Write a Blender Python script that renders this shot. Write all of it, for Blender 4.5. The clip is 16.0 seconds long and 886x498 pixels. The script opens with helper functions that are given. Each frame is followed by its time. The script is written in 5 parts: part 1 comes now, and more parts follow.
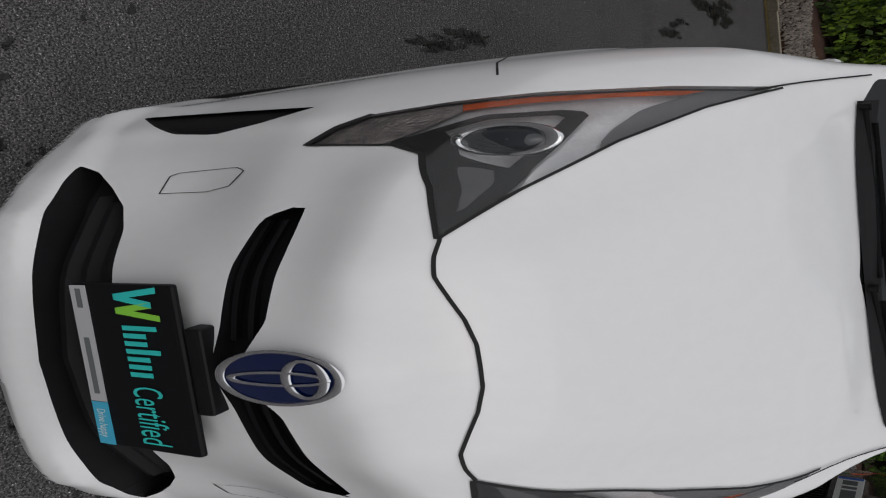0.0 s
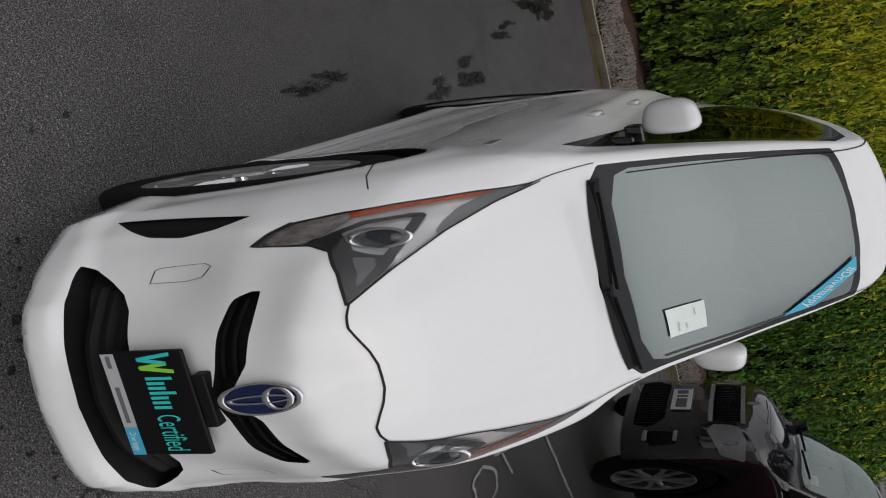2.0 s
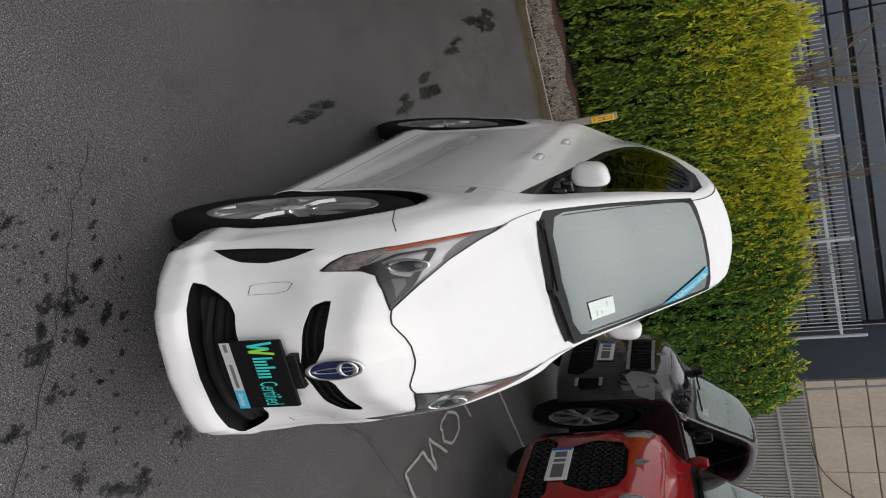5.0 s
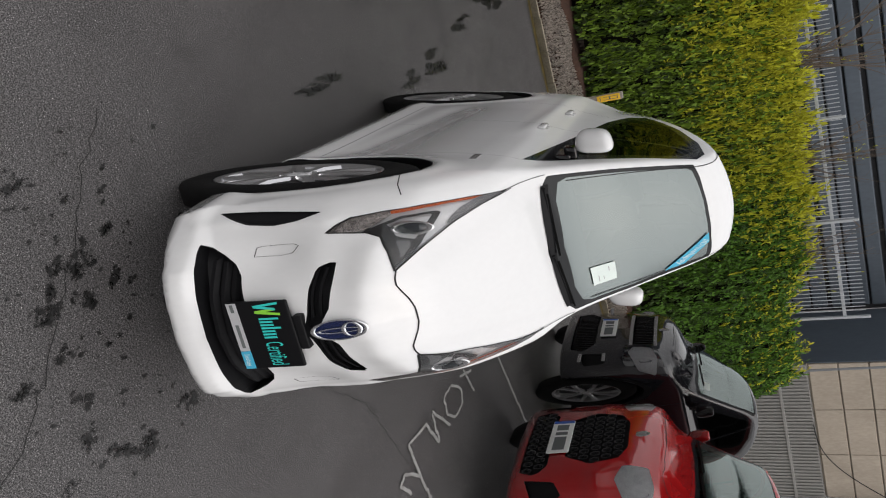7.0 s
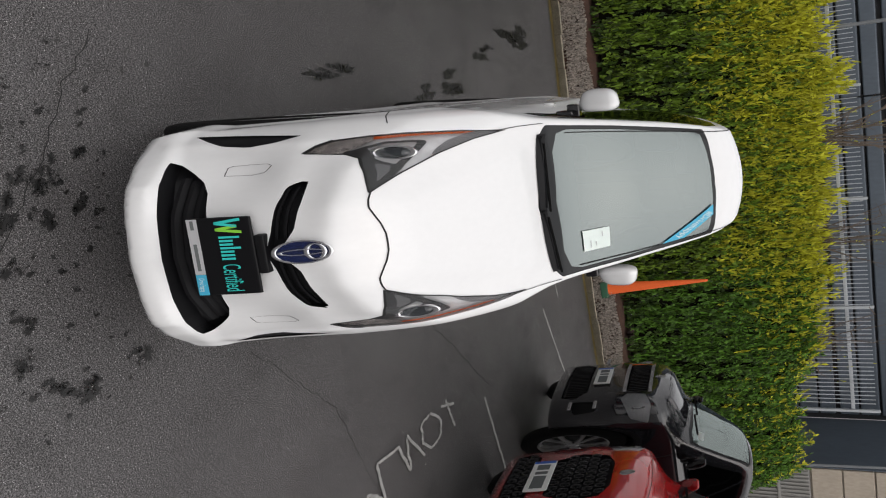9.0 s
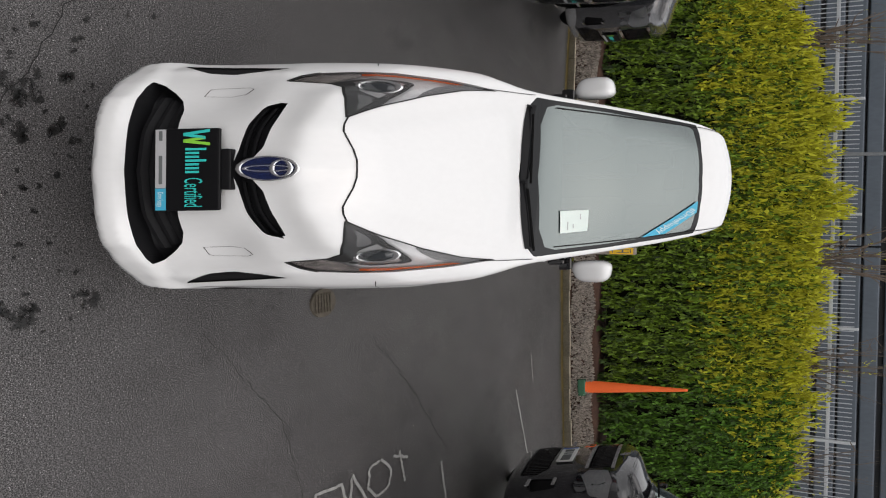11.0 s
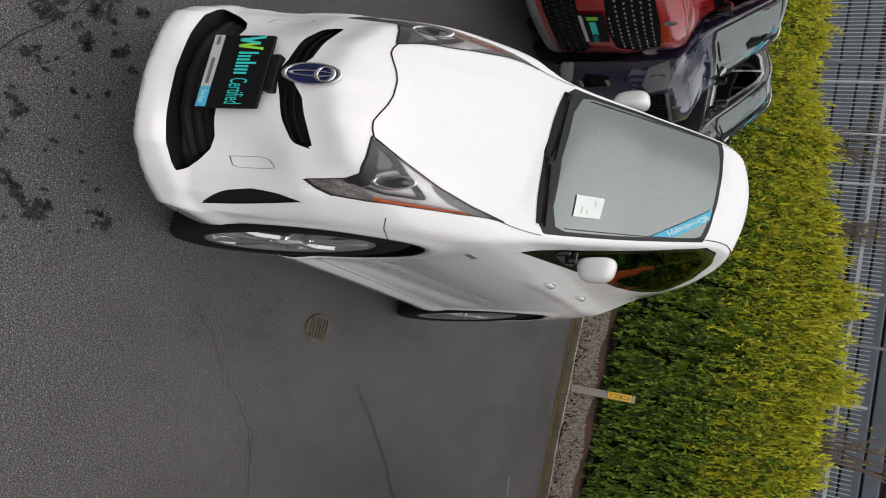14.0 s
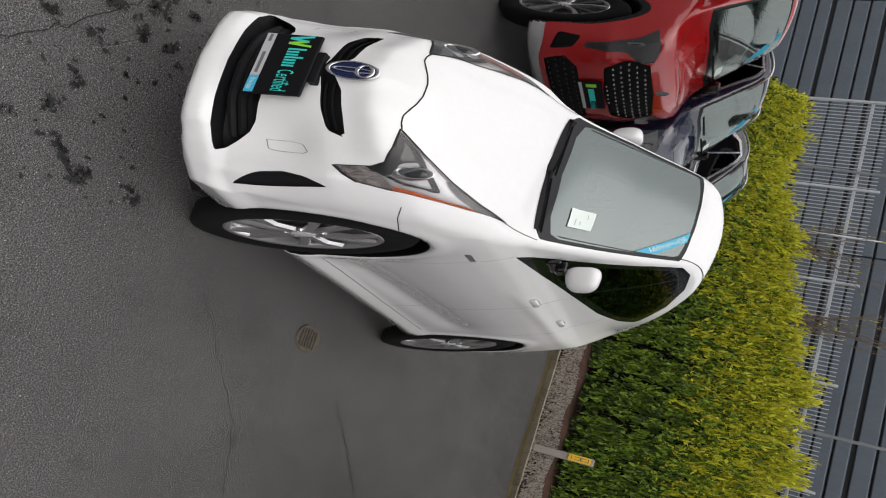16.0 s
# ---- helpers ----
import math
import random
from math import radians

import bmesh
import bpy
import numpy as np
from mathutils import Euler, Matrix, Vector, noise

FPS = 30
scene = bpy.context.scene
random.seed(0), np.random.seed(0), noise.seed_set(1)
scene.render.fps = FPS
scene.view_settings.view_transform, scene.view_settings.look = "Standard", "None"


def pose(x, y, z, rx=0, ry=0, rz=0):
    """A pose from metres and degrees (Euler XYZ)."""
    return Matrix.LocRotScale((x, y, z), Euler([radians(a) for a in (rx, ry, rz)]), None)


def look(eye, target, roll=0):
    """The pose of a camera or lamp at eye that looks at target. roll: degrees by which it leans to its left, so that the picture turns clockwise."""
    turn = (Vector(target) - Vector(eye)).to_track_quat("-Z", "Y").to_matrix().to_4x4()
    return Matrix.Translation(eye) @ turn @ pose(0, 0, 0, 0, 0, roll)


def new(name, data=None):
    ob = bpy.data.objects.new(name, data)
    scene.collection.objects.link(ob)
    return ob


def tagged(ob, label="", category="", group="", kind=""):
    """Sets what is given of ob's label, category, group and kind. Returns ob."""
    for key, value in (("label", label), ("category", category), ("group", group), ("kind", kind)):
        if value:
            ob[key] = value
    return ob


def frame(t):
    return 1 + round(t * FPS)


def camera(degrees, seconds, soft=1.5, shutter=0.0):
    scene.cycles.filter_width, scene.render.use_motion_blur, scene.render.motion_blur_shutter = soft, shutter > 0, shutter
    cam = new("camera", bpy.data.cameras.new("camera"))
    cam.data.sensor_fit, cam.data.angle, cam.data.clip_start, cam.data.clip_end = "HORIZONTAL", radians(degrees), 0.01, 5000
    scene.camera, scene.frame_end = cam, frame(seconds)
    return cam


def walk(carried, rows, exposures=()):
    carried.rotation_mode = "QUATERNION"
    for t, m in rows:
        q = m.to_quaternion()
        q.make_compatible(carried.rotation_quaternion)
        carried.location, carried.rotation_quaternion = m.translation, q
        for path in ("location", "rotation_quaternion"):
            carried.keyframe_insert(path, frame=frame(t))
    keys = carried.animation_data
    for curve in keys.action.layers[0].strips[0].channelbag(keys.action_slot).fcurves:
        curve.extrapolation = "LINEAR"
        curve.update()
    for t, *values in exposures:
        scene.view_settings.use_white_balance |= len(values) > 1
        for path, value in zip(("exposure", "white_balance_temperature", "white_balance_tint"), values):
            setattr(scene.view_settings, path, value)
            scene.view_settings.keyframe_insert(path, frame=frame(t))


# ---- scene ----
cam = camera(51.54, 16.0, soft=1.1)
PATH = [
    (0, (-0.380, -0.949, 2.864), (-0.122, 0.587, 1.610), 87.61),
    (0.5, (-0.494, -1.094, 2.996), (-0.168, 0.466, 1.788), 86.0),
    (1, (-0.623, -1.351, 3.145), (-0.234, 0.264, 2.032), 85.60),
    (1.5, (-0.737, -1.602, 3.389), (-0.314, 0.038, 2.324), 84.33),
    (2, (-0.800, -1.726, 3.486), (-0.393, -0.066, 2.436), 82.75),
    (2.5, (-0.881, -1.995, 3.644), (-0.455, -0.320, 2.629), 82.97),
    (3, (-0.930, -2.317, 3.782), (-0.519, -0.618, 2.809), 82.64),
    (3.2, (-0.977, -2.363, 3.809), (-0.547, -0.654, 2.863), 83.28),
    (5.3, (-1.565, -3.038, 4.062), (-0.991, -1.359, 3.139), 83.05),
    (5.5, (-1.613, -3.025, 4.082), (-1.015, -1.349, 3.168), 82.84),
    (6, (-1.654, -3.033, 4.091), (-1.025, -1.365, 3.185), 83.39),
    (6.5, (-1.565, -3.078, 4.067), (-0.937, -1.408, 3.163), 84.31),
    (7, (-1.393, -3.089, 4.046), (-0.829, -1.418, 3.101), 84.31),
    (7.5, (-1.194, -3.010, 4.020), (-0.629, -1.349, 3.060), 85.65),
    (8, (-1.007, -3.066, 4.000), (-0.527, -1.403, 2.997), 85.04),
    (8.5, (-0.786, -3.046, 4.023), (-0.407, -1.342, 3.049), 85.80),
    (8.7, (-0.708, -3.012, 3.979), (-0.335, -1.299, 3.016), 86.62),
    (10.8, (0.126, -2.816, 4.008), (0.218, -1.050, 3.074), 91.22),
    (11, (0.201, -2.841, 4.003), (0.261, -1.082, 3.054), 91.76),
    (11.5, (0.392, -2.869, 4.033), (0.323, -1.129, 3.049), 91.66),
    (12, (0.558, -2.774, 3.999), (0.444, -1.024, 3.037), 93.15),
    (12.5, (0.739, -2.791, 4.037), (0.539, -1.041, 3.091), 93.82),
    (13, (0.935, -2.791, 4.104), (0.637, -1.056, 3.156), 94.17),
    (13.5, (1.091, -2.676, 4.077), (0.767, -0.971, 3.083), 95.89),
    (14, (1.263, -2.737, 4.115), (0.902, -1.046, 3.111), 97.38),
    (14.5, (1.459, -2.854, 4.222), (1.026, -1.179, 3.219), 97.54),
    (15, (1.593, -2.862, 4.203), (1.135, -1.188, 3.209), 98.67),
    (15.5, (1.691, -2.865, 4.192), (1.209, -1.195, 3.204), 100.22),
    (16, (1.841, -3.036, 4.257), (1.280, -1.382, 3.283), 100.37),
]
EXPOSURE = [(0, -0.25, 6280, 12), (0.5, -0.18, 6280, 12), (1.5, -0.06, 6300, 12), (2, 0.0, 6320, 12), (3, 0.22, 6380, 12), (5.3, 0.46, 6430, 12), (13.5, 0.48, 6450, 12), (16, 0.56, 6450, 12)]
walk(cam, [(t, look(eye, target, roll)) for t, eye, target, roll in PATH], EXPOSURE)

# ---- light: an overcast sky and a wide, weak sun ----
world = bpy.data.worlds.new("overcast_sky")
scene.world = world
world.use_nodes = True
wn = world.node_tree
sky = wn.nodes.new("ShaderNodeTexSky")
sky.sky_type, sky.sun_disc = "NISHITA", False
sky.sun_elevation, sky.sun_rotation = radians(57), radians(165)
sky.air_density, sky.dust_density, sky.ozone_density = 0.6, 6.0, 0.3
cloud = wn.nodes.new("ShaderNodeMix")  # a closed layer of cloud over the clear sky
cloud.data_type = "RGBA"
cloud.inputs[0].default_value = 0.88
cloud.inputs[7].default_value = (5.0, 5.0, 4.9, 1)
wn.links.new(sky.outputs[0], cloud.inputs[6])
wn.links.new(cloud.outputs[2], wn.nodes["Background"].inputs[0])
wn.nodes["Background"].inputs[1].default_value = 0.15
sun = new("sun", bpy.data.lights.new("sun", "SUN"))
sun.data.energy, sun.data.angle, sun.data.color = 0.60, radians(80), (1.0, 0.985, 0.96)
sun.matrix_world = look((0, 0, 0), (-0.14, 0.52, -0.84))

# ---- the film shows the place drawn out in height: one stretch for all things, from plain metres (x across, y away from the walker, z up) to where they stand ----
SIZE = 0.75


def place(p):
    p = np.asarray(p, float).reshape(-1, 3)
    x, y, z = p[:, 0], p[:, 1], p[:, 2]
    q, v = np.clip(y, -2.0, 13.6) / 5.0, np.clip(z, -1.0, 3.0)
    s = np.clip(x, -10, 10) ** 2 / 10.0
    gx = 1 - 0.3246 * q - 0.2923 * v + 0.055 * q * q + 0.0889 * q * v
    gy = 1.6715 - 0.4667 * q - 0.5664 * v + 0.0577 * q * q + 0.1751 * q * v
    gz = 4.4531 - 1.0242 * q - 0.8417 * v + 0.1006 * q * q + 0.2233 * q * v - 0.0326 * s
    return np.stack([x * gx, y * gy + s * (0.2258 - 0.0807 * q), z * gz], 1) * SIZE


def upright(p):
    """Like place(), with what grows or stands behind the kerb set plumb over its foot."""
    p = np.asarray(p, float).reshape(-1, 3)
    eye = np.array((0.0, -2.95, 4.06))
    q = place(p)
    foot = place(np.c_[p[:, :2], np.full(len(p), 0.1)])[:, 1]
    return eye + (q - eye) * ((foot - eye[1]) / (q[:, 1] - eye[1]))[:, None]


# ---- materials ----
def material(name, color, rough=0.5, metal=0.0, coat=0.0, vary=0.0, scale=8.0, bump=0.0, bscale=60.0, island=0.0, spec=0.5, clear=1.5):
    m = bpy.data.materials.new(name)
    m.use_nodes = True
    nt, b = m.node_tree, m.node_tree.nodes["Principled BSDF"]
    b.inputs["Base Color"].default_value = (*color, 1)
    b.inputs["Roughness"].default_value, b.inputs["Metallic"].default_value = rough, metal
    b.inputs["Coat Weight"].default_value, b.inputs["Coat Roughness"].default_value = coat, 0.03
    b.inputs["Specular IOR Level"].default_value, b.inputs["Coat IOR"].default_value = spec, clear
    if vary or bump or island:
        geo = nt.nodes.new("ShaderNodeNewGeometry")
        mp = nt.nodes.new("ShaderNodeMapping")
        mp.inputs["Scale"].default_value = (1.4, 1.0, 0.5)
        nt.links.new(geo.outputs["Position"], mp.inputs["Vector"])
    if vary:
        n1, n2 = nt.nodes.new("ShaderNodeTexNoise"), nt.nodes.new("ShaderNodeTexNoise")
        n1.inputs["Scale"].default_value, n2.inputs["Scale"].default_value = scale, scale * 11
        n1.inputs["Detail"].default_value = 6
        mix = nt.nodes.new("ShaderNodeMath")
        mix.operation = "ADD"
        for n in (n1, n2):
            nt.links.new(mp.outputs[0], n.inputs["Vector"])
        nt.links.new(n1.outputs[0], mix.inputs[0])
        nt.links.new(n2.outputs[0], mix.inputs[1])
        ramp = nt.nodes.new("ShaderNodeMapRange")
        ramp.inputs["From Min"].default_value, ramp.inputs["From Max"].default_value = 0.7, 1.3
        ramp.inputs["To Min"].default_value, ramp.inputs["To Max"].default_value = 1 - vary, 1 + vary
        nt.links.new(mix.outputs[0], ramp.inputs[0])
        mul = nt.nodes.new("ShaderNodeVectorMath")
        mul.operation = "SCALE"
        mul.inputs[0].default_value = color
        nt.links.new(ramp.outputs[0], mul.inputs["Scale"])
        nt.links.new(mul.outputs[0], b.inputs["Base Color"])
    if island:
        mul = nt.nodes.new("ShaderNodeVectorMath")
        mul.operation = "SCALE"
        mul.inputs[0].default_value = color
        ramp = nt.nodes.new("ShaderNodeMapRange")
        ramp.inputs["To Min"].default_value, ramp.inputs["To Max"].default_value = 1 - island, 1 + island
        nt.links.new(geo.outputs["Random Per Island"], ramp.inputs[0])
        nt.links.new(ramp.outputs[0], mul.inputs["Scale"])
        nt.links.new(mul.outputs[0], b.inputs["Base Color"])
    if bump:
        n3, bp = nt.nodes.new("ShaderNodeTexNoise"), nt.nodes.new("ShaderNodeBump")
        n3.inputs["Scale"].default_value, n3.inputs["Detail"].default_value = bscale, 4
        bp.inputs["Strength"].default_value, bp.inputs["Distance"].default_value = bump, 0.01
        nt.links.new(mp.outputs[0], n3.inputs["Vector"])
        nt.links.new(n3.outputs[0], bp.inputs["Height"])
        nt.links.new(bp.outputs[0], b.inputs["Normal"])
    return m


def glass_material(name, tint, gloss_rough=0.02, ior=1.5, sheen=(1, 1, 1)):
    m = bpy.data.materials.new(name)
    m.use_nodes = True
    nt = m.node_tree
    nt.nodes.remove(nt.nodes["Principled BSDF"])
    clear, gloss, mix, fr = (nt.nodes.new(n) for n in ("ShaderNodeBsdfTransparent", "ShaderNodeBsdfGlossy", "ShaderNodeMixShader", "ShaderNodeFresnel"))
    clear.inputs[0].default_value = (*tint, 1)
    gloss.inputs["Roughness"].default_value = gloss_rough
    gloss.inputs["Color"].default_value = (*sheen, 1)
    fr.inputs["IOR"].default_value = ior
    nt.links.new(fr.outputs[0], mix.inputs[0])
    nt.links.new(clear.outputs[0], mix.inputs[1])
    nt.links.new(gloss.outputs[0], mix.inputs[2])
    nt.links.new(mix.outputs[0], nt.nodes["Material Output"].inputs[0])
    return m


def asphalt_material():
    m = bpy.data.materials.new("asphalt")
    m.use_nodes = True
    nt, b = m.node_tree, m.node_tree.nodes["Principled BSDF"]
    geo, mp = nt.nodes.new("ShaderNodeNewGeometry"), nt.nodes.new("ShaderNodeMapping")
    mp.inputs["Scale"].default_value = (1.5, 1.0, 1.0)
    nt.links.new(geo.outputs["Position"], mp.inputs["Vector"])

    def noise_at(scale, detail, lo, hi, a, c):
        n, r = nt.nodes.new("ShaderNodeTexNoise"), nt.nodes.new("ShaderNodeMapRange")
        n.inputs["Scale"].default_value, n.inputs["Detail"].default_value = scale, detail
        for i, v in zip(("From Min", "From Max", "To Min", "To Max"), (lo, hi, a, c)):
            r.inputs[i].default_value = v
        nt.links.new(mp.outputs[0], n.inputs["Vector"])
        nt.links.new(n.outputs[0], r.inputs[0])
        return n, r.outputs[0]

    def times(a, c):
        k = nt.nodes.new("ShaderNodeMath")
        k.operation = "MULTIPLY"
        nt.links.new(a, k.inputs[0])
        nt.links.new(c, k.inputs[1])
        return k.outputs[0]

    fine, f = noise_at(105, 4, 0.40, 0.61, 0.15, 1.90)
    chips, s = noise_at(140, 2, 0.61, 0.70, 1.0, 4.4)
    _, big = noise_at(0.9, 5, 0.3, 0.7, 0.9, 1.1)
    _, grit = noise_at(42, 6, 0.36, 0.64, 0.70, 1.30)
    _, flint = noise_at(55, 1, 0.735, 0.765, 1.0, 4.0)
    _, wet = noise_at(2.2, 6, 0.60, 0.72, 1.0, 0.75)
    k = times(times(times(f, s), times(big, grit)), times(wet, flint))
    col = nt.nodes.new("ShaderNodeVectorMath")
    col.operation = "SCALE"
    col.inputs[0].default_value = (0.066, 0.063, 0.0635)
    nt.links.new(k, col.inputs["Scale"])
    nt.links.new(col.outputs[0], b.inputs["Base Color"])
    b.inputs["Specular IOR Level"].default_value = 0.4
    _, ro = noise_at(1.6, 5, 0.35, 0.7, 0.75, 0.45)
    nt.links.new(ro, b.inputs["Roughness"])
    bp = nt.nodes.new("ShaderNodeBump")
    bp.inputs["Strength"].default_value, bp.inputs["Distance"].default_value = 0.3, 0.006
    nt.links.new(fine.outputs[0], bp.inputs["Height"])
    nt.links.new(bp.outputs[0], b.inputs["Normal"])
    return m


ASPHALT = asphalt_material()
WHITE = material("white_paint", (0.70, 0.70, 0.70), 0.26, 0, 0.9, 0.015, 3)
RED = material("red_paint", (0.27, 0.007, 0.008), 0.2, 0.1, 1.0, 0.03, 3, clear=1.6)
NAVY = material("navy_paint", (0.012, 0.016, 0.040), 0.15, 0.2, 1.0, 0.05, 3, clear=1.8)
GREY = material("grey_paint", (0.07, 0.07, 0.075), 0.18, 0.4, 1.0, 0.05, 3, clear=1.8)
BLACK = material("black_paint", (0.009, 0.009, 0.011), 0.12, 0.0, 1.0, 0.05, 3, spec=0.4, clear=1.6)
GAP = material("panel_gap", (0.012, 0.012, 0.012), 0.9)
PLASTIC = material("black_plastic", (0.006, 0.006, 0.007), 0.55, 0, 0, 0.2, 20, spec=0.2)
PIANO = material("gloss_black", (0.006, 0.006, 0.007), 0.08, 0, 0.3)
RUBBER = material("rubber", (0.0065, 0.0065, 0.0065), 0.85, 0, 0, 0.25, 12, 0.3, 90, spec=0.15)
ALLOY = material("alloy", (0.62, 0.62, 0.63), 0.28, 0.9, 0, 0.05, 10)
ALLOY_DARK = material("alloy_dark", (0.10, 0.10, 0.105), 0.35, 0.7, 0, 0.05, 10)
CHROME = material("chrome", (0.93, 0.93, 0.94), 0.06, 1.0)
SILVER = material("silver_trim", (0.72, 0.73, 0.74), 0.25, 0.85)
LAMP_GREY = material("lamp_housing", (0.66, 0.66, 0.67), 0.22, 0.35, 0, 0.15, 25)
LAMP_WING = material("lamp_wing", (0.13, 0.13, 0.135), 0.4, 0.2, 0, 0.12, 30)
LAMP_CRYSTAL = material("lamp_crystal", (0.55, 0.50, 0.48), 0.12, 0.85, 0, 0.75, 45, 1.0, 160)
LAMP_DARK = material("lamp_bezel", (0.012, 0.012, 0.013), 0.35, 0)
AMBER = material("amber_lens", (0.50, 0.085, 0.012), 0.2, 0, 0.3, 0.35, 40)
LAMP_CLEAR = glass_material("lamp_cover", (0.97, 0.97, 0.97))
LENS = material("projector_lens", (0.02, 0.024, 0.028), 0.05, 0.0, 1.0)
SCREEN_GLASS = glass_material("windscreen_glass", (0.06, 0.08, 0.076), 0.2, 2.85, (0.87, 0.97, 0.955))
DARK_GLASS = glass_material("privacy_glass", (0.018, 0.02, 0.02), 0.02, 1.5, (0.6, 0.6, 0.6))
FRIT = material("glass_border", (0.010, 0.011, 0.012), 0.12, 0, 0, spec=0.35)
BLUE_ENAMEL = material("blue_enamel", (0.003, 0.012, 0.075), 0.1, 0.3, 1.0)
BOARD = material("sign_black", (0.006, 0.006, 0.007), 0.5, 0, 0, spec=0.15)
STRIP = material("sign_grey", (0.45, 0.45, 0.46), 0.5)
TEAL = material("teal_print", (0.03, 0.55, 0.50), 0.5)
LIME = material("lime_print", (0.25, 0.62, 0.05), 0.5)
CYAN = material("blue_vinyl", (0.06, 0.42, 0.62), 0.4)
PAPER = material("white_paper", (0.72, 0.80, 0.76), 0.6, 0, 0, 0.03, 30)
INK = material("grey_ink", (0.12, 0.13, 0.13), 0.7)
PLATE = material("plate_white", (0.75, 0.76, 0.74), 0.4)
PLATE_BLUE = material("plate_blue", (0.02, 0.10, 0.45), 0.4)
CABIN = material("cabin_trim", (0.10, 0.105, 0.105), 0.7, 0, 0, 0.2, 15)
SEAT = material("seat_cloth", (0.07, 0.07, 0.072), 0.85, 0, 0, 0.2, 40)
KERB = material("kerb_concrete", (0.27, 0.24, 0.18), 0.9, 0, 0, 0.3, 4, 0.4, 60)
GRAVEL = material("gravel", (0.38, 0.34, 0.30), 0.95, 0, 0, 0, 8, 0, 60, 0.55)
SOIL = material("soil", (0.050, 0.024, 0.015), 0.95, 0, 0, 0.4, 9, 0.6, 40)
FENCE = material("galvanised_steel", (0.42, 0.44, 0.46), 0.5, 0.5, 0, 0.12, 5)
POST_DARK = material("grey_painted_steel", (0.16, 0.17, 0.18), 0.5, 0.2, 0, 0.1, 5)
CLAD = material("slate_cladding", (0.082, 0.100, 0.122), 0.5, 0.2, 0, 0.10, 1.5)
CLAD_GROOVE = material("cladding_groove", (0.012, 0.013, 0.016), 0.7)
STONE = material("buff_panel", (0.36, 0.31, 0.25), 0.85, 0, 0, 0.12, 2.5, 0.15, 40)
STEEL_SHEET = material("shutter_grey", (0.25, 0.245, 0.23), 0.6, 0.2, 0, 0.1, 3)
FRAME_WHITE = material("white_frame", (0.66, 0.67, 0.68), 0.4)
OFFICE_GLASS = material("office_glass", (0.03, 0.045, 0.04), 0.08, 0, 0.6)
BARK = material("bark", (0.11, 0.085, 0.065), 0.9, 0, 0, 0.3, 9, 0.4, 50)


def leaf_material(name, color, island, through_light):
    m = material(name, color, 0.5, 0, 0, 0, 8, 0, 60, island, spec=0.28)
    nt, b = m.node_tree, m.node_tree.nodes["Principled BSDF"]
    tl, mix = nt.nodes.new("ShaderNodeBsdfTranslucent"), nt.nodes.new("ShaderNodeMixShader")
    mix.inputs[0].default_value = through_light
    nt.links.new(b.inputs["Base Color"].links[0].from_socket, tl.inputs[0])
    nt.links.new(b.outputs[0], mix.inputs[1])
    nt.links.new(tl.outputs[0], mix.inputs[2])
    nt.links.new(mix.outputs[0], nt.nodes["Material Output"].inputs[0])
    return m


LEAF = leaf_material("leaf_green", (0.100, 0.160, 0.014), 0.9, 0.22)
LEAF_GREEN = leaf_material("leaf_mid_green", (0.062, 0.135, 0.014), 0.9, 0.22)
# green darkened to put the shade of the hedge's depth into the colour
LEAF_DEEP = leaf_material("leaf_deep_shade", (0.036, 0.066, 0.010), 0.6, 0.2)
# near-black for the bush cores, painting the shade seen between leaves
HEDGE_SHADE = material("hedge_gap_shade", (0.006, 0.006, 0.003), 0.95, 0, 0, 0.4, 9, spec=0.05)
MOSS = material("moss_and_rust", (0.15, 0.115, 0.035), 0.95, 0, 0, 0.4, 7, 0.5, 60)
LEAF_YOUNG = leaf_material("leaf_young", (0.44, 0.44, 0.028), 0.4, 0.35)
ORANGE = material("orange_plastic", (0.75, 0.12, 0.02), 0.5, 0, 0, 0.06, 9)
GREENBASE = material("green_plastic", (0.03, 0.10, 0.055), 0.6, 0, 0, 0.15, 9)
YELLOW = material("yellow_plate", (0.75, 0.45, 0.02), 0.5, 0, 0, 0.08, 12)
CONCRETE = material("post_concrete", (0.27, 0.24, 0.21), 0.9, 0, 0, 0.2, 9, 0.3, 70)
CHALK = material("chalk_line", (0.30, 0.30, 0.29), 0.95, 0, 0, 0.35, 9)


def stain_material():
    m = material("oil_stain", (0.010, 0.0098, 0.0095), 0.4, 0, 0, 0.3, 12, 0.6, 90)
    nt = m.node_tree
    n, r, tr, mix = (nt.nodes.new(k) for k in ("ShaderNodeTexNoise", "ShaderNodeMapRange", "ShaderNodeBsdfTransparent", "ShaderNodeMixShader"))
    n.inputs["Scale"].default_value, n.inputs["Detail"].default_value = 26, 6
    r.inputs["From Min"].default_value, r.inputs["From Max"].default_value = 0.34, 0.52
    r.inputs["To Min"].default_value, r.inputs["To Max"].default_value = 0.0, 0.97
    geo = nt.nodes.new("ShaderNodeNewGeometry")
    nt.links.new(geo.outputs["Position"], n.inputs["Vector"])
    nt.links.new(n.outputs[0], r.inputs[0])
    nt.links.new(r.outputs[0], mix.inputs[0])
    nt.links.new(tr.outputs[0], mix.inputs[1])
    nt.links.new(nt.nodes["Principled BSDF"].outputs[0], mix.inputs[2])
    nt.links.new(mix.outputs[0], nt.nodes["Material Output"].inputs[0])
    return m


STAIN = stain_material()
IRON = material("cast_iron", (0.105, 0.090, 0.070), 0.7, 0.2, 0, 0.4, 20, 0.4, 90)
GLASS_CLEAR = glass_material("car_glass", (0.22, 0.29, 0.27), 0.02, 2.8, (0.86, 0.97, 0.93))


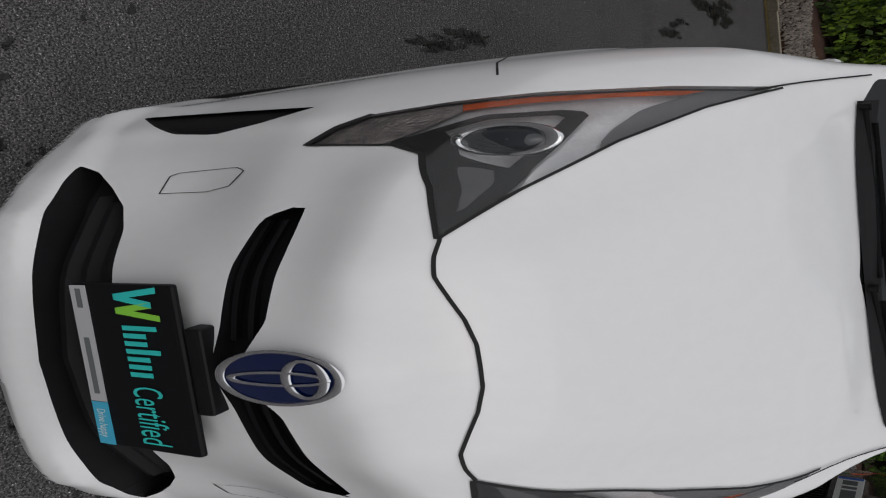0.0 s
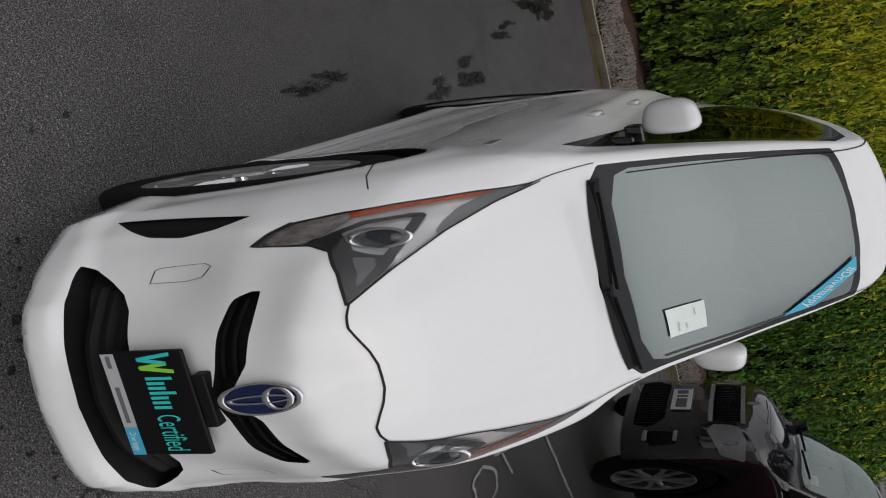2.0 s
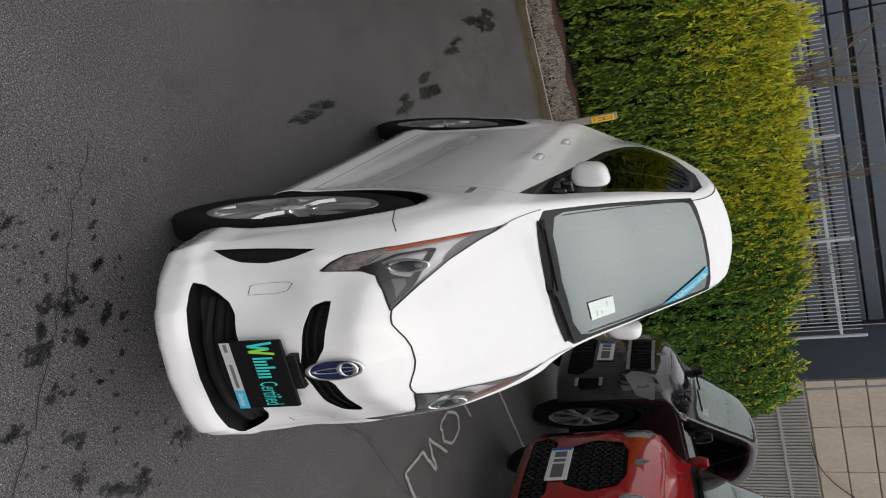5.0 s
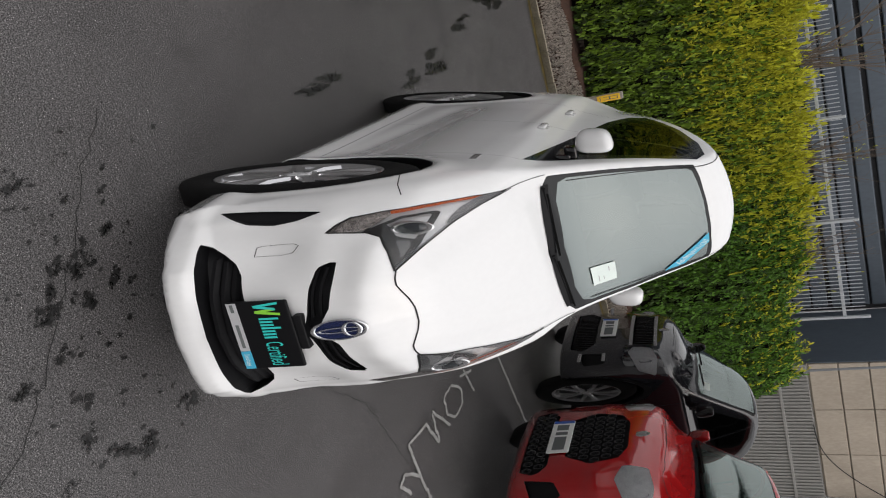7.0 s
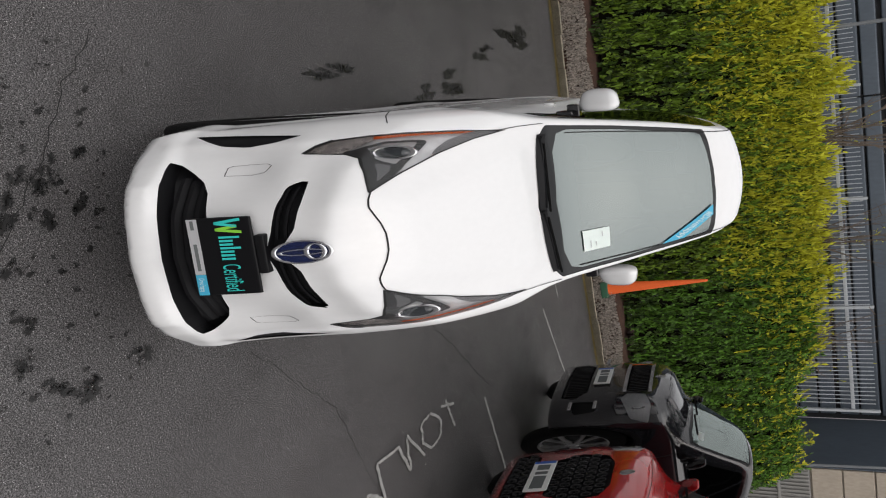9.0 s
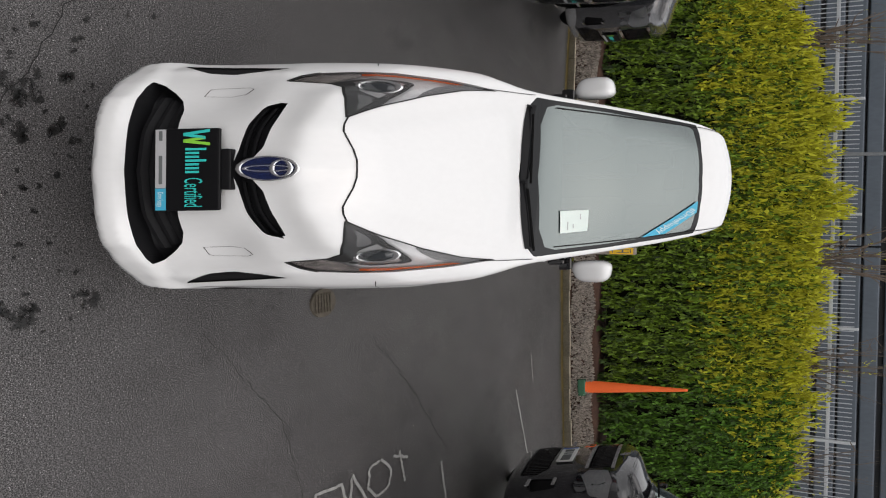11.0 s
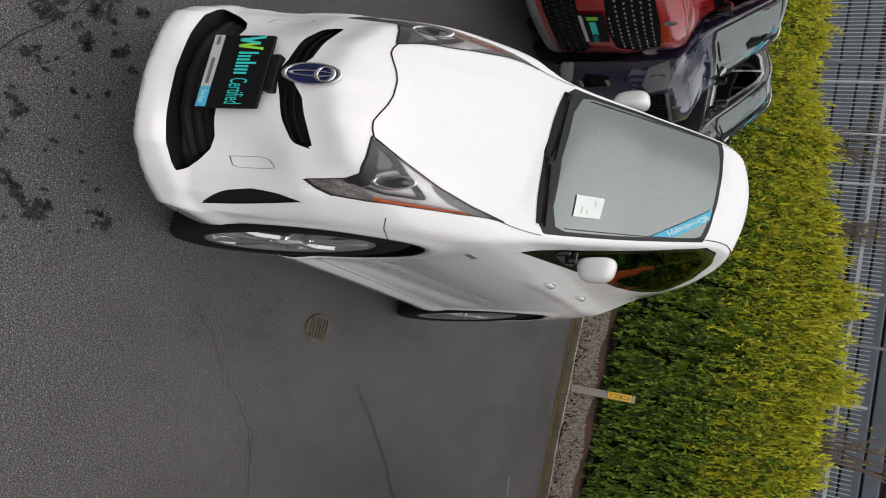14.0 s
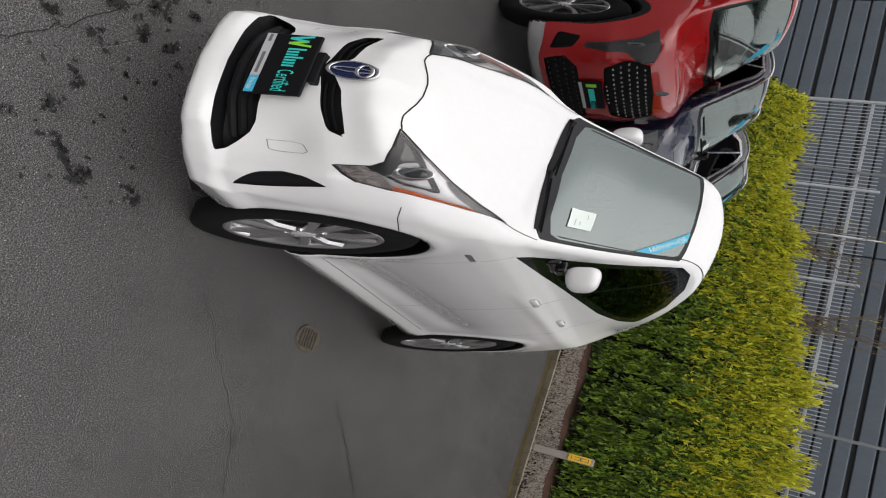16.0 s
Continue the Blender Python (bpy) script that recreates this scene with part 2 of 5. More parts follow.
# ---- helpers of this scene ----
BASES = {}
MAP = [place]  # from plain metres to the place
TURN = [lambda v: v]  # how the thing being built is turned and set down


def thing(name, base, label, category, group=""):
    ob = new(name)
    b = MAP[0](TURN[0](np.array([base], float)))[0]
    ob.location = b
    BASES[ob.name] = Vector(b)
    return tagged(ob, label, category, group)


def mesh_of(name, verts, faces, mat, base, smooth, normals=None):
    v = MAP[0](TURN[0](np.asarray(verts, float))) - np.array(base)
    me = bpy.data.meshes.new(name)
    me.from_pydata(v.tolist(), [], [list(map(int, f)) for f in faces])
    me.materials.append(mat)
    if smooth:
        me.shade_smooth()
    if normals is not None:
        me.normals_split_custom_set_from_vertices(normals.tolist())
    return me


def part(name, shape, mat, parent, label="", smooth=False, kind="", normals=None):
    """Links verts and faces (plain metres) as one mesh under a thing or a part."""
    base = BASES[parent.name] if parent else Vector((0, 0, 0))
    ob = new(name, mesh_of(name, shape[0], shape[1], mat, base, smooth, normals))
    if parent:
        ob.parent = parent
    BASES[ob.name] = base
    return tagged(ob, label, kind=kind)


def flat(name, shape, mat, label="", category="", kind="", group="", smooth=False):
    """A top-level mesh with its origin at its base."""
    v = np.asarray(shape[0], float)
    b = MAP[0]([(v[:, 0].mean(), v[:, 1].mean(), v[:, 2].min())])[0]
    ob = new(name, mesh_of(name, v, shape[1], mat, b, smooth))
    ob.location = b
    BASES[ob.name] = Vector(b)
    return tagged(ob, label, category, group, kind)


def join(*shapes):
    vs, fs, n = [], [], 0
    for v, f in shapes:
        v = np.asarray(v, float).reshape(-1, 3)
        vs.append(v)
        fs += [[i + n for i in g] for g in f]
        n += len(v)
    return np.concatenate(vs), fs


def box(x0, x1, y0, y1, z0, z1, bevel=0.0):
    c = min(bevel, (x1 - x0) * 0.45, (y1 - y0) * 0.45, (z1 - z0) * 0.45)
    bm = bmesh.new()
    bmesh.ops.create_cube(bm, size=1.0)
    for w in bm.verts:
        w.co = ((x0 + x1) / 2 + w.co.x * (x1 - x0), (y0 + y1) / 2 + w.co.y * (y1 - y0), (z0 + z1) / 2 + w.co.z * (z1 - z0))
    if c > 0:
        bmesh.ops.bevel(bm, geom=bm.edges[:], offset=c, segments=2, affect="EDGES", profile=0.5)
    return take(bm)


def take(bm):
    bm.verts.index_update()
    out = np.array([w.co[:] for w in bm.verts]), [[w.index for w in f.verts] for f in bm.faces]
    bm.free()
    return out


def bar(a, b, r, sides=8, r2=None):
    """A round bar from a to b."""
    a, b = np.array(a, float), np.array(b, float)
    d = (b - a) / np.linalg.norm(b - a)
    u = np.cross(d, (0, 0, 1) if abs(d[2]) < 0.9 else (1, 0, 0))
    u /= np.linalg.norm(u)
    w = np.cross(d, u)
    ang = np.linspace(0, 2 * np.pi, sides, endpoint=False)
    ring = np.cos(ang)[:, None] * u + np.sin(ang)[:, None] * w
    v = np.concatenate([a + r * ring, b + (r if r2 is None else r2) * ring])
    f = [[i, (i + 1) % sides, sides + (i + 1) % sides, sides + i] for i in range(sides)]
    return v, f + [list(range(sides))[::-1], list(range(sides, 2 * sides))]


def lathe(profile, centre, axis=0, n=40):
    """Rings of (radius, offset along the axis) round an axis through the centre."""
    ang = np.linspace(0, 2 * np.pi, n, endpoint=False)
    v = []
    for r, o in profile:
        ring = np.zeros((n, 3))
        others = [i for i in range(3) if i != axis]
        ring[:, axis] = o
        ring[:, others[0]], ring[:, others[1]] = r * np.cos(ang), r * np.sin(ang)
        v.append(ring + centre)
    f = [[k * n + i, k * n + (i + 1) % n, (k + 1) * n + (i + 1) % n, (k + 1) * n + i] for k in range(len(profile) - 1) for i in range(n)]
    return np.concatenate(v), f


def strip(points, width, z=0.004):
    """A flat ribbon on the ground along points (x, y)."""
    p = np.array(points, float)
    d = np.gradient(p, axis=0)
    d /= np.linalg.norm(d, axis=1)[:, None] + 1e-9
    nrm = np.stack([-d[:, 1], d[:, 0]], 1) * width / 2
    v = np.concatenate([np.c_[p + nrm, np.full(len(p), z)], np.c_[p - nrm, np.full(len(p), z)]])
    n = len(p)
    return v, [[i, i + 1, n + i + 1, n + i] for i in range(n - 1)]


def letters(text, size, at, right, up):
    """Flat letters of the built-in font: verts and faces, centred at a point."""
    c = bpy.data.curves.new("letters", "FONT")
    c.body, c.size, c.align_x, c.align_y, c.resolution_u = text, 1.0, "CENTER", "CENTER", 3
    ob = new("letters", c)
    me = bpy.data.meshes.new_from_object(ob.evaluated_get(bpy.context.evaluated_depsgraph_get()))
    v = np.array([w.co[:2] for w in me.vertices])
    f = [list(g.vertices) for g in me.polygons]
    bpy.data.objects.remove(ob)
    bpy.data.curves.remove(c)
    bpy.data.meshes.remove(me)
    v = v * np.asarray(size)
    return np.asarray(at) + v[:, :1] * np.asarray(right) + v[:, 1:] * np.asarray(up), f


def curve(pairs):
    """A smooth monotone curve through (t, value) knots."""
    t, y = np.array([p[0] for p in pairs], float), np.array([p[1] for p in pairs], float)
    h, d = np.diff(t), np.diff(y) / np.diff(t)
    m = np.zeros(len(t))
    m[0], m[-1] = d[0], d[-1]
    for i in range(1, len(t) - 1):
        if d[i - 1] * d[i] > 0:
            a, b = 2 * h[i] + h[i - 1], h[i] + 2 * h[i - 1]
            m[i] = (a + b) / (a / d[i - 1] + b / d[i])

    def value(q):
        q = np.clip(q, t[0], t[-1])
        i = np.clip(np.searchsorted(t, q) - 1, 0, len(t) - 2)
        s = (q - t[i]) / h[i]
        return (1 + 2 * s) * (1 - s) ** 2 * y[i] + s * (1 - s) ** 2 * h[i] * m[i] + s * s * (3 - 2 * s) * y[i + 1] + s * s * (s - 1) * h[i] * m[i + 1]

    return value


def smax(a, b, r):
    h = np.clip(0.5 + 0.5 * (a - b) / r, 0, 1)
    return b + (a - b) * h + r * h * (1 - h)


def step(a, b, q):
    s = np.clip((q - a) / (b - a), 0, 1)
    return s * s * (3 - 2 * s)


def poly(points):
    """Signed distance (negative inside) to a closed outline of (u, v)."""
    p = np.array(points, float)

    def dist(u, v):
        best, inside = np.full(u.shape, 1e9), np.zeros(u.shape, bool)
        for (ax, ay), (bx, by) in zip(p, np.roll(p, -1, 0)):
            ex, ey = bx - ax, by - ay
            s = np.clip(((u - ax) * ex + (v - ay) * ey) / (ex * ex + ey * ey + 1e-12), 0, 1)
            best = np.minimum(best, np.hypot(u - ax - s * ex, v - ay - s * ey))
            inside ^= ((ay > v) != (by > v)) & (u < (bx - ax) * (v - ay) / (by - ay + 1e-12) + ax)
        return np.where(inside, -best, best)

    return dist


def line_band(points, half):
    """Signed distance to a band of half width round an open line of (u, v)."""
    p = np.array(points, float)

    def dist(u, v):
        best = np.full(u.shape, 1e9)
        for (ax, ay), (bx, by) in zip(p[:-1], p[1:]):
            ex, ey = bx - ax, by - ay
            s = np.clip(((u - ax) * ex + (v - ay) * ey) / (ex * ex + ey * ey + 1e-12), 0, 1)
            best = np.minimum(best, np.hypot(u - ax - s * ex, v - ay - s * ey))
        return best - half

    return dist


def skin(field, lo, hi, h):
    """The surface field = 0 as verts and quads (surface nets), drawn onto the surface."""
    ax = [np.arange(a, b + h, h) for a, b in zip(lo, hi)]
    gx, gy, gz = np.meshgrid(*ax, indexing="ij")
    f = field(np.stack([gx.ravel(), gy.ravel(), gz.ravel()], 1)).reshape(gx.shape)
    neg = f < 0
    cells = [n - 1 for n in f.shape]
    total, count = np.zeros((*cells, 3)), np.zeros(cells)
    for axis in range(3):
        for o1 in (0, 1):
            for o2 in (0, 1):
                sl0, sl1 = [None] * 3, [None] * 3
                others = [i for i in range(3) if i != axis]
                sl0[axis], sl1[axis] = slice(0, -1), slice(1, None)
                for k, o in zip(others, (o1, o2)):
                    sl0[k] = sl1[k] = slice(o, f.shape[k] - 1 + o)
                a, b = f[tuple(sl0)], f[tuple(sl1)]
                cross = (a < 0) != (b < 0)
                s = np.where(cross, a / np.where(cross, a - b, 1), 0)
                for k in range(3):
                    off = s if k == axis else (o1 if k == others[0] else o2)
                    total[..., k] += np.where(cross, off, 0)
                count += cross
    live = count > 0
    ids = np.full(cells, -1)
    ids[live] = np.arange(live.sum())
    where = np.argwhere(live)
    v = np.array(lo) + (where + total[live] / count[live][:, None]) * h
    quads = []
    for axis in range(3):
        b, c = (axis + 1) % 3, (axis + 2) % 3
        a0 = np.moveaxis(neg, (axis, b, c), (0, 1, 2))
        idm = np.moveaxis(ids, (axis, b, c), (0, 1, 2))
        e0, e1 = a0[:-1, 1:-1, 1:-1], a0[1:, 1:-1, 1:-1]
        q = np.stack([idm[:, :-1, :-1], idm[:, 1:, :-1], idm[:, 1:, 1:], idm[:, :-1, 1:]], -1)
        fw, bw = e0 & ~e1, ~e0 & e1
        quads += [q[fw], q[bw][:, ::-1]]
    quads = np.concatenate(quads)
    quads = quads[(quads >= 0).all(1)]
    eps = 1e-4
    for _ in range(5):
        val = field(v)
        g = np.stack([(field(v + eps * np.eye(3)[k]) - val) / eps for k in range(3)], 1)
        move = -(val / np.maximum((g * g).sum(1), 0.3))[:, None] * g
        v = v + np.clip(move, -h * 0.5, h * 0.5)
    return v, quads


class Shell:
    """A triangle skin whose faces are cut along outlines and sorted by label."""

    def __init__(self, v, quads):
        self.v = v
        self.t = np.concatenate([quads[:, [0, 1, 2]], quads[:, [0, 2, 3]]])
        self.lab = np.zeros(len(self.t), int)
        self.names = [""]

    def cut(self, name, dist, among=("",), where=None):
        """Faces of the named kinds inside dist < 0 (and where true at their middle) get a new name."""
        if name not in self.names:
            self.names.append(name)
        me = self.names.index(name)
        mid = self.v[self.t].mean(1)
        sel = np.isin(self.lab, [self.names.index(n) for n in among if n in self.names])
        if where is not None:
            sel &= where(mid)
        d = dist(self.v)
        d = np.where(np.abs(d) < 2e-4, 2e-4, d)
        sign = d[self.t] < 0
        k = sign.sum(1)
        self.lab[sel & (k == 3)] = me
        mixed = np.where(sel & ((k == 1) | (k == 2)))[0]
        if not len(mixed):
            return self
        tri, sg = self.t[mixed], sign[mixed]
        odd = np.where(k[mixed] == 1, sg.argmax(1), (~sg).argmax(1))
        r = np.arange(len(tri))
        a, b, c = tri[r, odd], tri[r, (odd + 1) % 3], tri[r, (odd + 2) % 3]
        edges = np.sort(np.concatenate([np.stack([a, b], 1), np.stack([a, c], 1)]), 1)
        uniq, inv = np.unique(edges, axis=0, return_inverse=True)
        inv = inv.ravel()
        s = d[uniq[:, 0]] / (d[uniq[:, 0]] - d[uniq[:, 1]])
        n0 = len(self.v)
        self.v = np.concatenate([self.v, self.v[uniq[:, 0]] + s[:, None] * (self.v[uniq[:, 1]] - self.v[uniq[:, 0]])])
        ab, ac = n0 + inv[: len(tri)], n0 + inv[len(tri):]
        alone = d[a] < 0
        old = self.lab[mixed]
        keep = np.ones(len(self.t), bool)
        keep[mixed] = False
        self.t = np.concatenate([self.t[keep], np.stack([a, ab, ac], 1), np.stack([ab, b, c], 1), np.stack([ab, c, ac], 1)])
        self.lab = np.concatenate([self.lab[keep], np.where(alone, me, old), np.where(alone, old, me), np.where(alone, old, me)])
        return self

    def normals(self, field=None, weight=0.9):
        if field is None:
            w = place(TURN[0](self.v))
            n = np.cross(w[self.t[:, 1]] - w[self.t[:, 0]], w[self.t[:, 2]] - w[self.t[:, 0]])
            out = np.zeros_like(self.v)
            for k in range(3):
                np.add.at(out, self.t[:, k], n)
        else:
            e = 2e-3
            at = lambda q: place(TURN[0](q))  # noqa: E731
            g = [(field(self.v + e * np.eye(3)[k]) - field(self.v - e * np.eye(3)[k])) / (2 * e) for k in range(3)]
            j = [at(self.v + e * np.eye(3)[k]) - at(self.v - e * np.eye(3)[k]) for k in range(3)]
            out = sum(g[k][:, None] * np.cross(j[(k + 1) % 3], j[(k + 2) % 3]) for k in range(3))
            out /= np.linalg.norm(out, axis=1)[:, None] + 1e-12
            plain = np.stack(g, 1)
            plain = TURN[0](plain) - TURN[0](np.zeros((1, 3)))
            out = out + weight * plain / (np.linalg.norm(plain, axis=1)[:, None] + 1e-12)
        self.n = out / (np.linalg.norm(out, axis=1)[:, None] + 1e-12)
        return self

    def piece(self, name, where=None):
        """Verts, faces and normals of one kind."""
        t = self.t[self.lab == self.names.index(name)]
        if where is not None:
            t = t[where(self.v[t].mean(1))]
        used, inv = np.unique(t, return_inverse=True)
        return self.v[used], inv.reshape(-1, 3), self.n[used]


def sink(v, t, depth):
    """A piece of skin set back by depth (a vector), with walls round its rim."""
    e = np.concatenate([t[:, [0, 1]], t[:, [1, 2]], t[:, [2, 0]]])
    key = np.sort(e, 1)
    _, inv, cnt = np.unique(key, axis=0, return_inverse=True, return_counts=True)
    rim = e[cnt[inv.ravel()] == 1]
    n = len(v)
    return np.concatenate([v, v + depth]), [list(n + f) for f in t] + [[a, b, n + b, n + a] for a, b in rim]


# ---- ground ----
def ground_sheet():
    gx = np.concatenate([[-400, -150, -60, -30], np.arange(-16, 20.1, 0.5), [30, 60, 150, 400]])
    gy = np.concatenate([[-300, -100, -40, -15], np.arange(-6, 11.01, 0.5), [13.6, 25, 60, 150, 500]])
    v = np.array([(x, y, 0.0) for y in gy for x in gx])
    n = len(gx)
    return v, [[j * n + i, j * n + i + 1, (j + 1) * n + i + 1, (j + 1) * n + i] for j in range(len(gy) - 1) for i in range(n - 1)]


flat("ground", ground_sheet(), ASPHALT, kind="structure")


# ---- wheels ----
def wheel(parent, x, y, side, radius=0.315, rim=0.215, spokes=10, width=0.2, dark=False, name="wheel"):
    """A wheel whose outer face looks along side (+1 or -1 on x)."""
    c = np.array((x, y, radius))
    s = side
    tyre = lathe([(rim, 0), (rim + 0.012, s * 0.012), (rim + 0.05, s * 0.022), (radius - 0.03, s * 0.018), (radius - 0.008, 0), (radius, -s * 0.03), (radius, -s * (width - 0.03)), (radius - 0.02, -s * width), (rim, -s * width)], c, 0, 48)
    w = part(name, tyre, RUBBER, parent, "black rubber tyre on an alloy rim", True)
    part("rim", lathe([(rim - 0.004, -s * 0.16), (rim - 0.012, -s * 0.02), (rim - 0.002, s * 0.004), (rim + 0.006, s * 0.006), (rim + 0.004, -s * 0.01)], c, 0, 48), ALLOY, w, "", True)
    part("brake_disc", lathe([(0.001, -s * 0.075), (0.14, -s * 0.075), (0.14, -s * 0.09), (rim - 0.01, -s * 0.1)], c, 0, 32), ALLOY_DARK, w, "", True)
    for k in range(spokes // 2):
        for j in (-1, 1):
            a = 2 * math.pi * k / (spokes // 2) + j * 0.20
            a2 = 2 * math.pi * k / (spokes // 2) + j * 0.26
            w0, w1 = 0.017, 0.021
            pts = []
            for r, aa, ww, o in ((0.035, a, w0, 0.0), (rim * 0.62, a, w0 * 0.9, 0.008), (rim - 0.006, a2, w1, -0.004)):
                d, t = np.array((math.cos(aa), math.sin(aa))), np.array((-math.sin(aa), math.cos(aa)))
                for q, dep in ((-1, o - 0.03), (-0.7, o), (0.7, o), (1, o - 0.03)):
                    u = d * r + t * ww * q
                    pts.append((c[0] + s * dep, c[1] + u[0], c[2] + u[1]))
            f = [[k4 * 4 + i, k4 * 4 + i + 1, k4 * 4 + i + 5, k4 * 4 + i + 4] for k4 in range(2) for i in range(3)]
            part("spoke", (np.array(pts), f), ALLOY_DARK if dark and j < 0 else ALLOY, w)
    part("hub_cap", lathe([(0.001, s * 0.012), (0.028, s * 0.01), (0.036, 0.0), (0.04, -s * 0.02)], c, 0, 20), LAMP_GREY, w, "", True)
    for k in range(5):
        a = 2 * math.pi * (k + 0.5) / 5
        part("wheel_nut", lathe([(0.001, s * 0.004), (0.009, s * 0.003), (0.01, -s * 0.02)], c + (0, 0.055 * math.cos(a), 0.055 * math.sin(a)), 0, 8), CHROME, w)
    return w


# ---- the white hatchback ----
NOSE = curve([(0, 0), (0.25, 0.026), (0.4, 0.085), (0.5, 0.135), (0.6, 0.2), (0.7, 0.29), (0.78, 0.385), (0.84, 0.5), (0.88, 0.66), (0.95, 1.0)])
LIP = curve([(0, 0), (0.3, 0.020), (0.44, 0.050), (0.475, 0.066), (0.50, 0.088), (0.55, 0.138), (0.70, 0.293), (0.80, 0.40), (0.84, 0.5), (0.95, 1.0)])
FACE = curve([(0.08, 0.13), (0.16, 0.03), (0.20, 0.0), (0.235, 0.004), (0.27, 0.02), (0.36, 0.05), (0.45, 0.058), (0.50, 0.062), (0.55, 0.078), (0.62, 0.11), (0.684, 0.155), (0.75, 0.26), (0.9, 0.6), (1.5, 2.2)])
CREST = curve([(-0.2, 0.55), (0, 0.62), (0.10, 0.655), (0.16, 0.69), (0.3, 0.737), (0.6, 0.815), (0.9, 0.888), (1.02, 0.918), (1.12, 0.950), (1.5, 1.150), (1.88, 1.348), (1.97, 1.388), (2.1, 1.42), (2.3, 1.452), (2.6, 1.47), (3.0, 1.45), (3.4, 1.385), (3.8, 1.285), (4.2, 1.165), (4.4, 1.11), (4.48, 1.07), (4.6, 0.9)])
WIDTH = curve([(-0.1, 0.72), (0.3, 0.80), (0.6, 0.845), (0.95, 0.874), (1.3, 0.858), (2.0, 0.848), (3.0, 0.853), (3.65, 0.874), (4.1, 0.84), (4.5, 0.74), (4.7, 0.6)])
FLANK = curve([(0.1, 0.9), (0.18, 0.955), (0.23, 0.985), (0.30, 0.965), (0.45, 0.98), (0.62, 1.0), (0.72, 0.992), (0.80, 0.968), (0.855, 0.925), (0.90, 0.885), (1.0, 0.85), (1.1, 0.82), (1.2, 0.79), (1.3, 0.745), (1.4, 0.69), (1.55, 0.55)])
HUBS = ((0.95, 0.315), (3.65, 0.315))


def hatch_top(x, y):
    q = np.clip(x / 0.6, 0, 1.4) ** 2
    drop = 0.055 * q * (1 - step(0.3, 0.85, y)) + 0.018 * q * step(0.5, 1.0, y) + 0.022 * q * step(1.1, 1.9, y)
    ridge = 0.006 * (1 - step(-0.05, 0.08, x - (0.26 + 0.38 * (y - 0.2)))) * step(0.12, 0.3, y) * (1 - step(0.9, 1.05, y))
    return CREST(y) - drop + ridge - 0.006


def hatch_field(p):
    x, y, z = np.abs(p[:, 0]), p[:, 1], p[:, 2]
    chin = 1 - step(0.250, 0.292, z + 0.03 * step(0.55, 0.8, x))
    front = FACE(z) + NOSE(x) * (1 - chin) + LIP(x) * chin - y
    front -= 0.020 * chin * step(0.5, 0.6, x)
    # raised brow over the grille, hollow cheeks, blade at the corner
    front -= 0.030 * np.exp(-((z - 0.60 - 0.06 * x) / 0.05) ** 2) * (1 - step(0.5, 0.64, x)) * (0.55 + 0.45 * step(0.02, 0.32, x))
    front += 0.020 * np.exp(-((z - 0.42) / 0.07) ** 2 - ((x - 0.50) / 0.12) ** 2)
    front -= 0.020 * np.exp(-((x - 0.705 + 0.1 * (z - 0.4)) / 0.035) ** 2) * step(0.2, 0.3, z) * (1 - step(0.5, 0.58, z))
    front -= 0.016 * np.exp(-(((x / 0.11) ** 2 + ((z - 0.553) / 0.085) ** 2)) ** 2)
    top = z - hatch_top(x, y)
    taper = 1 - 0.24 * step(3.1, 4.7, y) * step(0.85, 1.05, z)
    side = x - WIDTH(y) * FLANK(z) * taper
    # hollow over the sill and a soft shoulder line
    side += 0.022 * np.exp(-((z - 0.36 - 0.05 * (y - 1.5)) / 0.06) ** 2) * step(1.25, 1.6, y) * (1 - step(2.9, 3.25, y))
    side -= 0.012 * np.exp(-((z - 0.20) / 0.03) ** 2) * step(1.2, 1.3, y) * (1 - step(3.2, 3.3, y))
    side -= 0.010 * np.exp(-((z - 0.78 - 0.03 * (y - 2)) / 0.03) ** 2) * step(1.9, 2.4, y)
    for hy, hz in HUBS:
        r = np.hypot(y - hy, z - hz)
        side -= 0.012 * np.exp(-((r - 0.37) / 0.035) ** 2) * step(0.2, 0.35, z)
    f = smax(smax(front, side, 0.005 + 0.028 * step(0.27, 0.45, z)), top, 0.05)
    f = smax(f, y - (4.50 - 0.25 * (1 - step(0.15, 0.5, z)) - 0.35 * np.clip(x / 0.8, 0, 1.2) ** 4), 0.05)
    f = smax(f, 0.170 + 0.040 * (1 - step(0.0, 0.35, y)) - z, 0.020)
    for hy, hz in HUBS:
        well = 0.345 - np.hypot(y - hy, z - hz)
        f = smax(f, np.minimum(well, (x - 0.52)), 0.012)
    return f


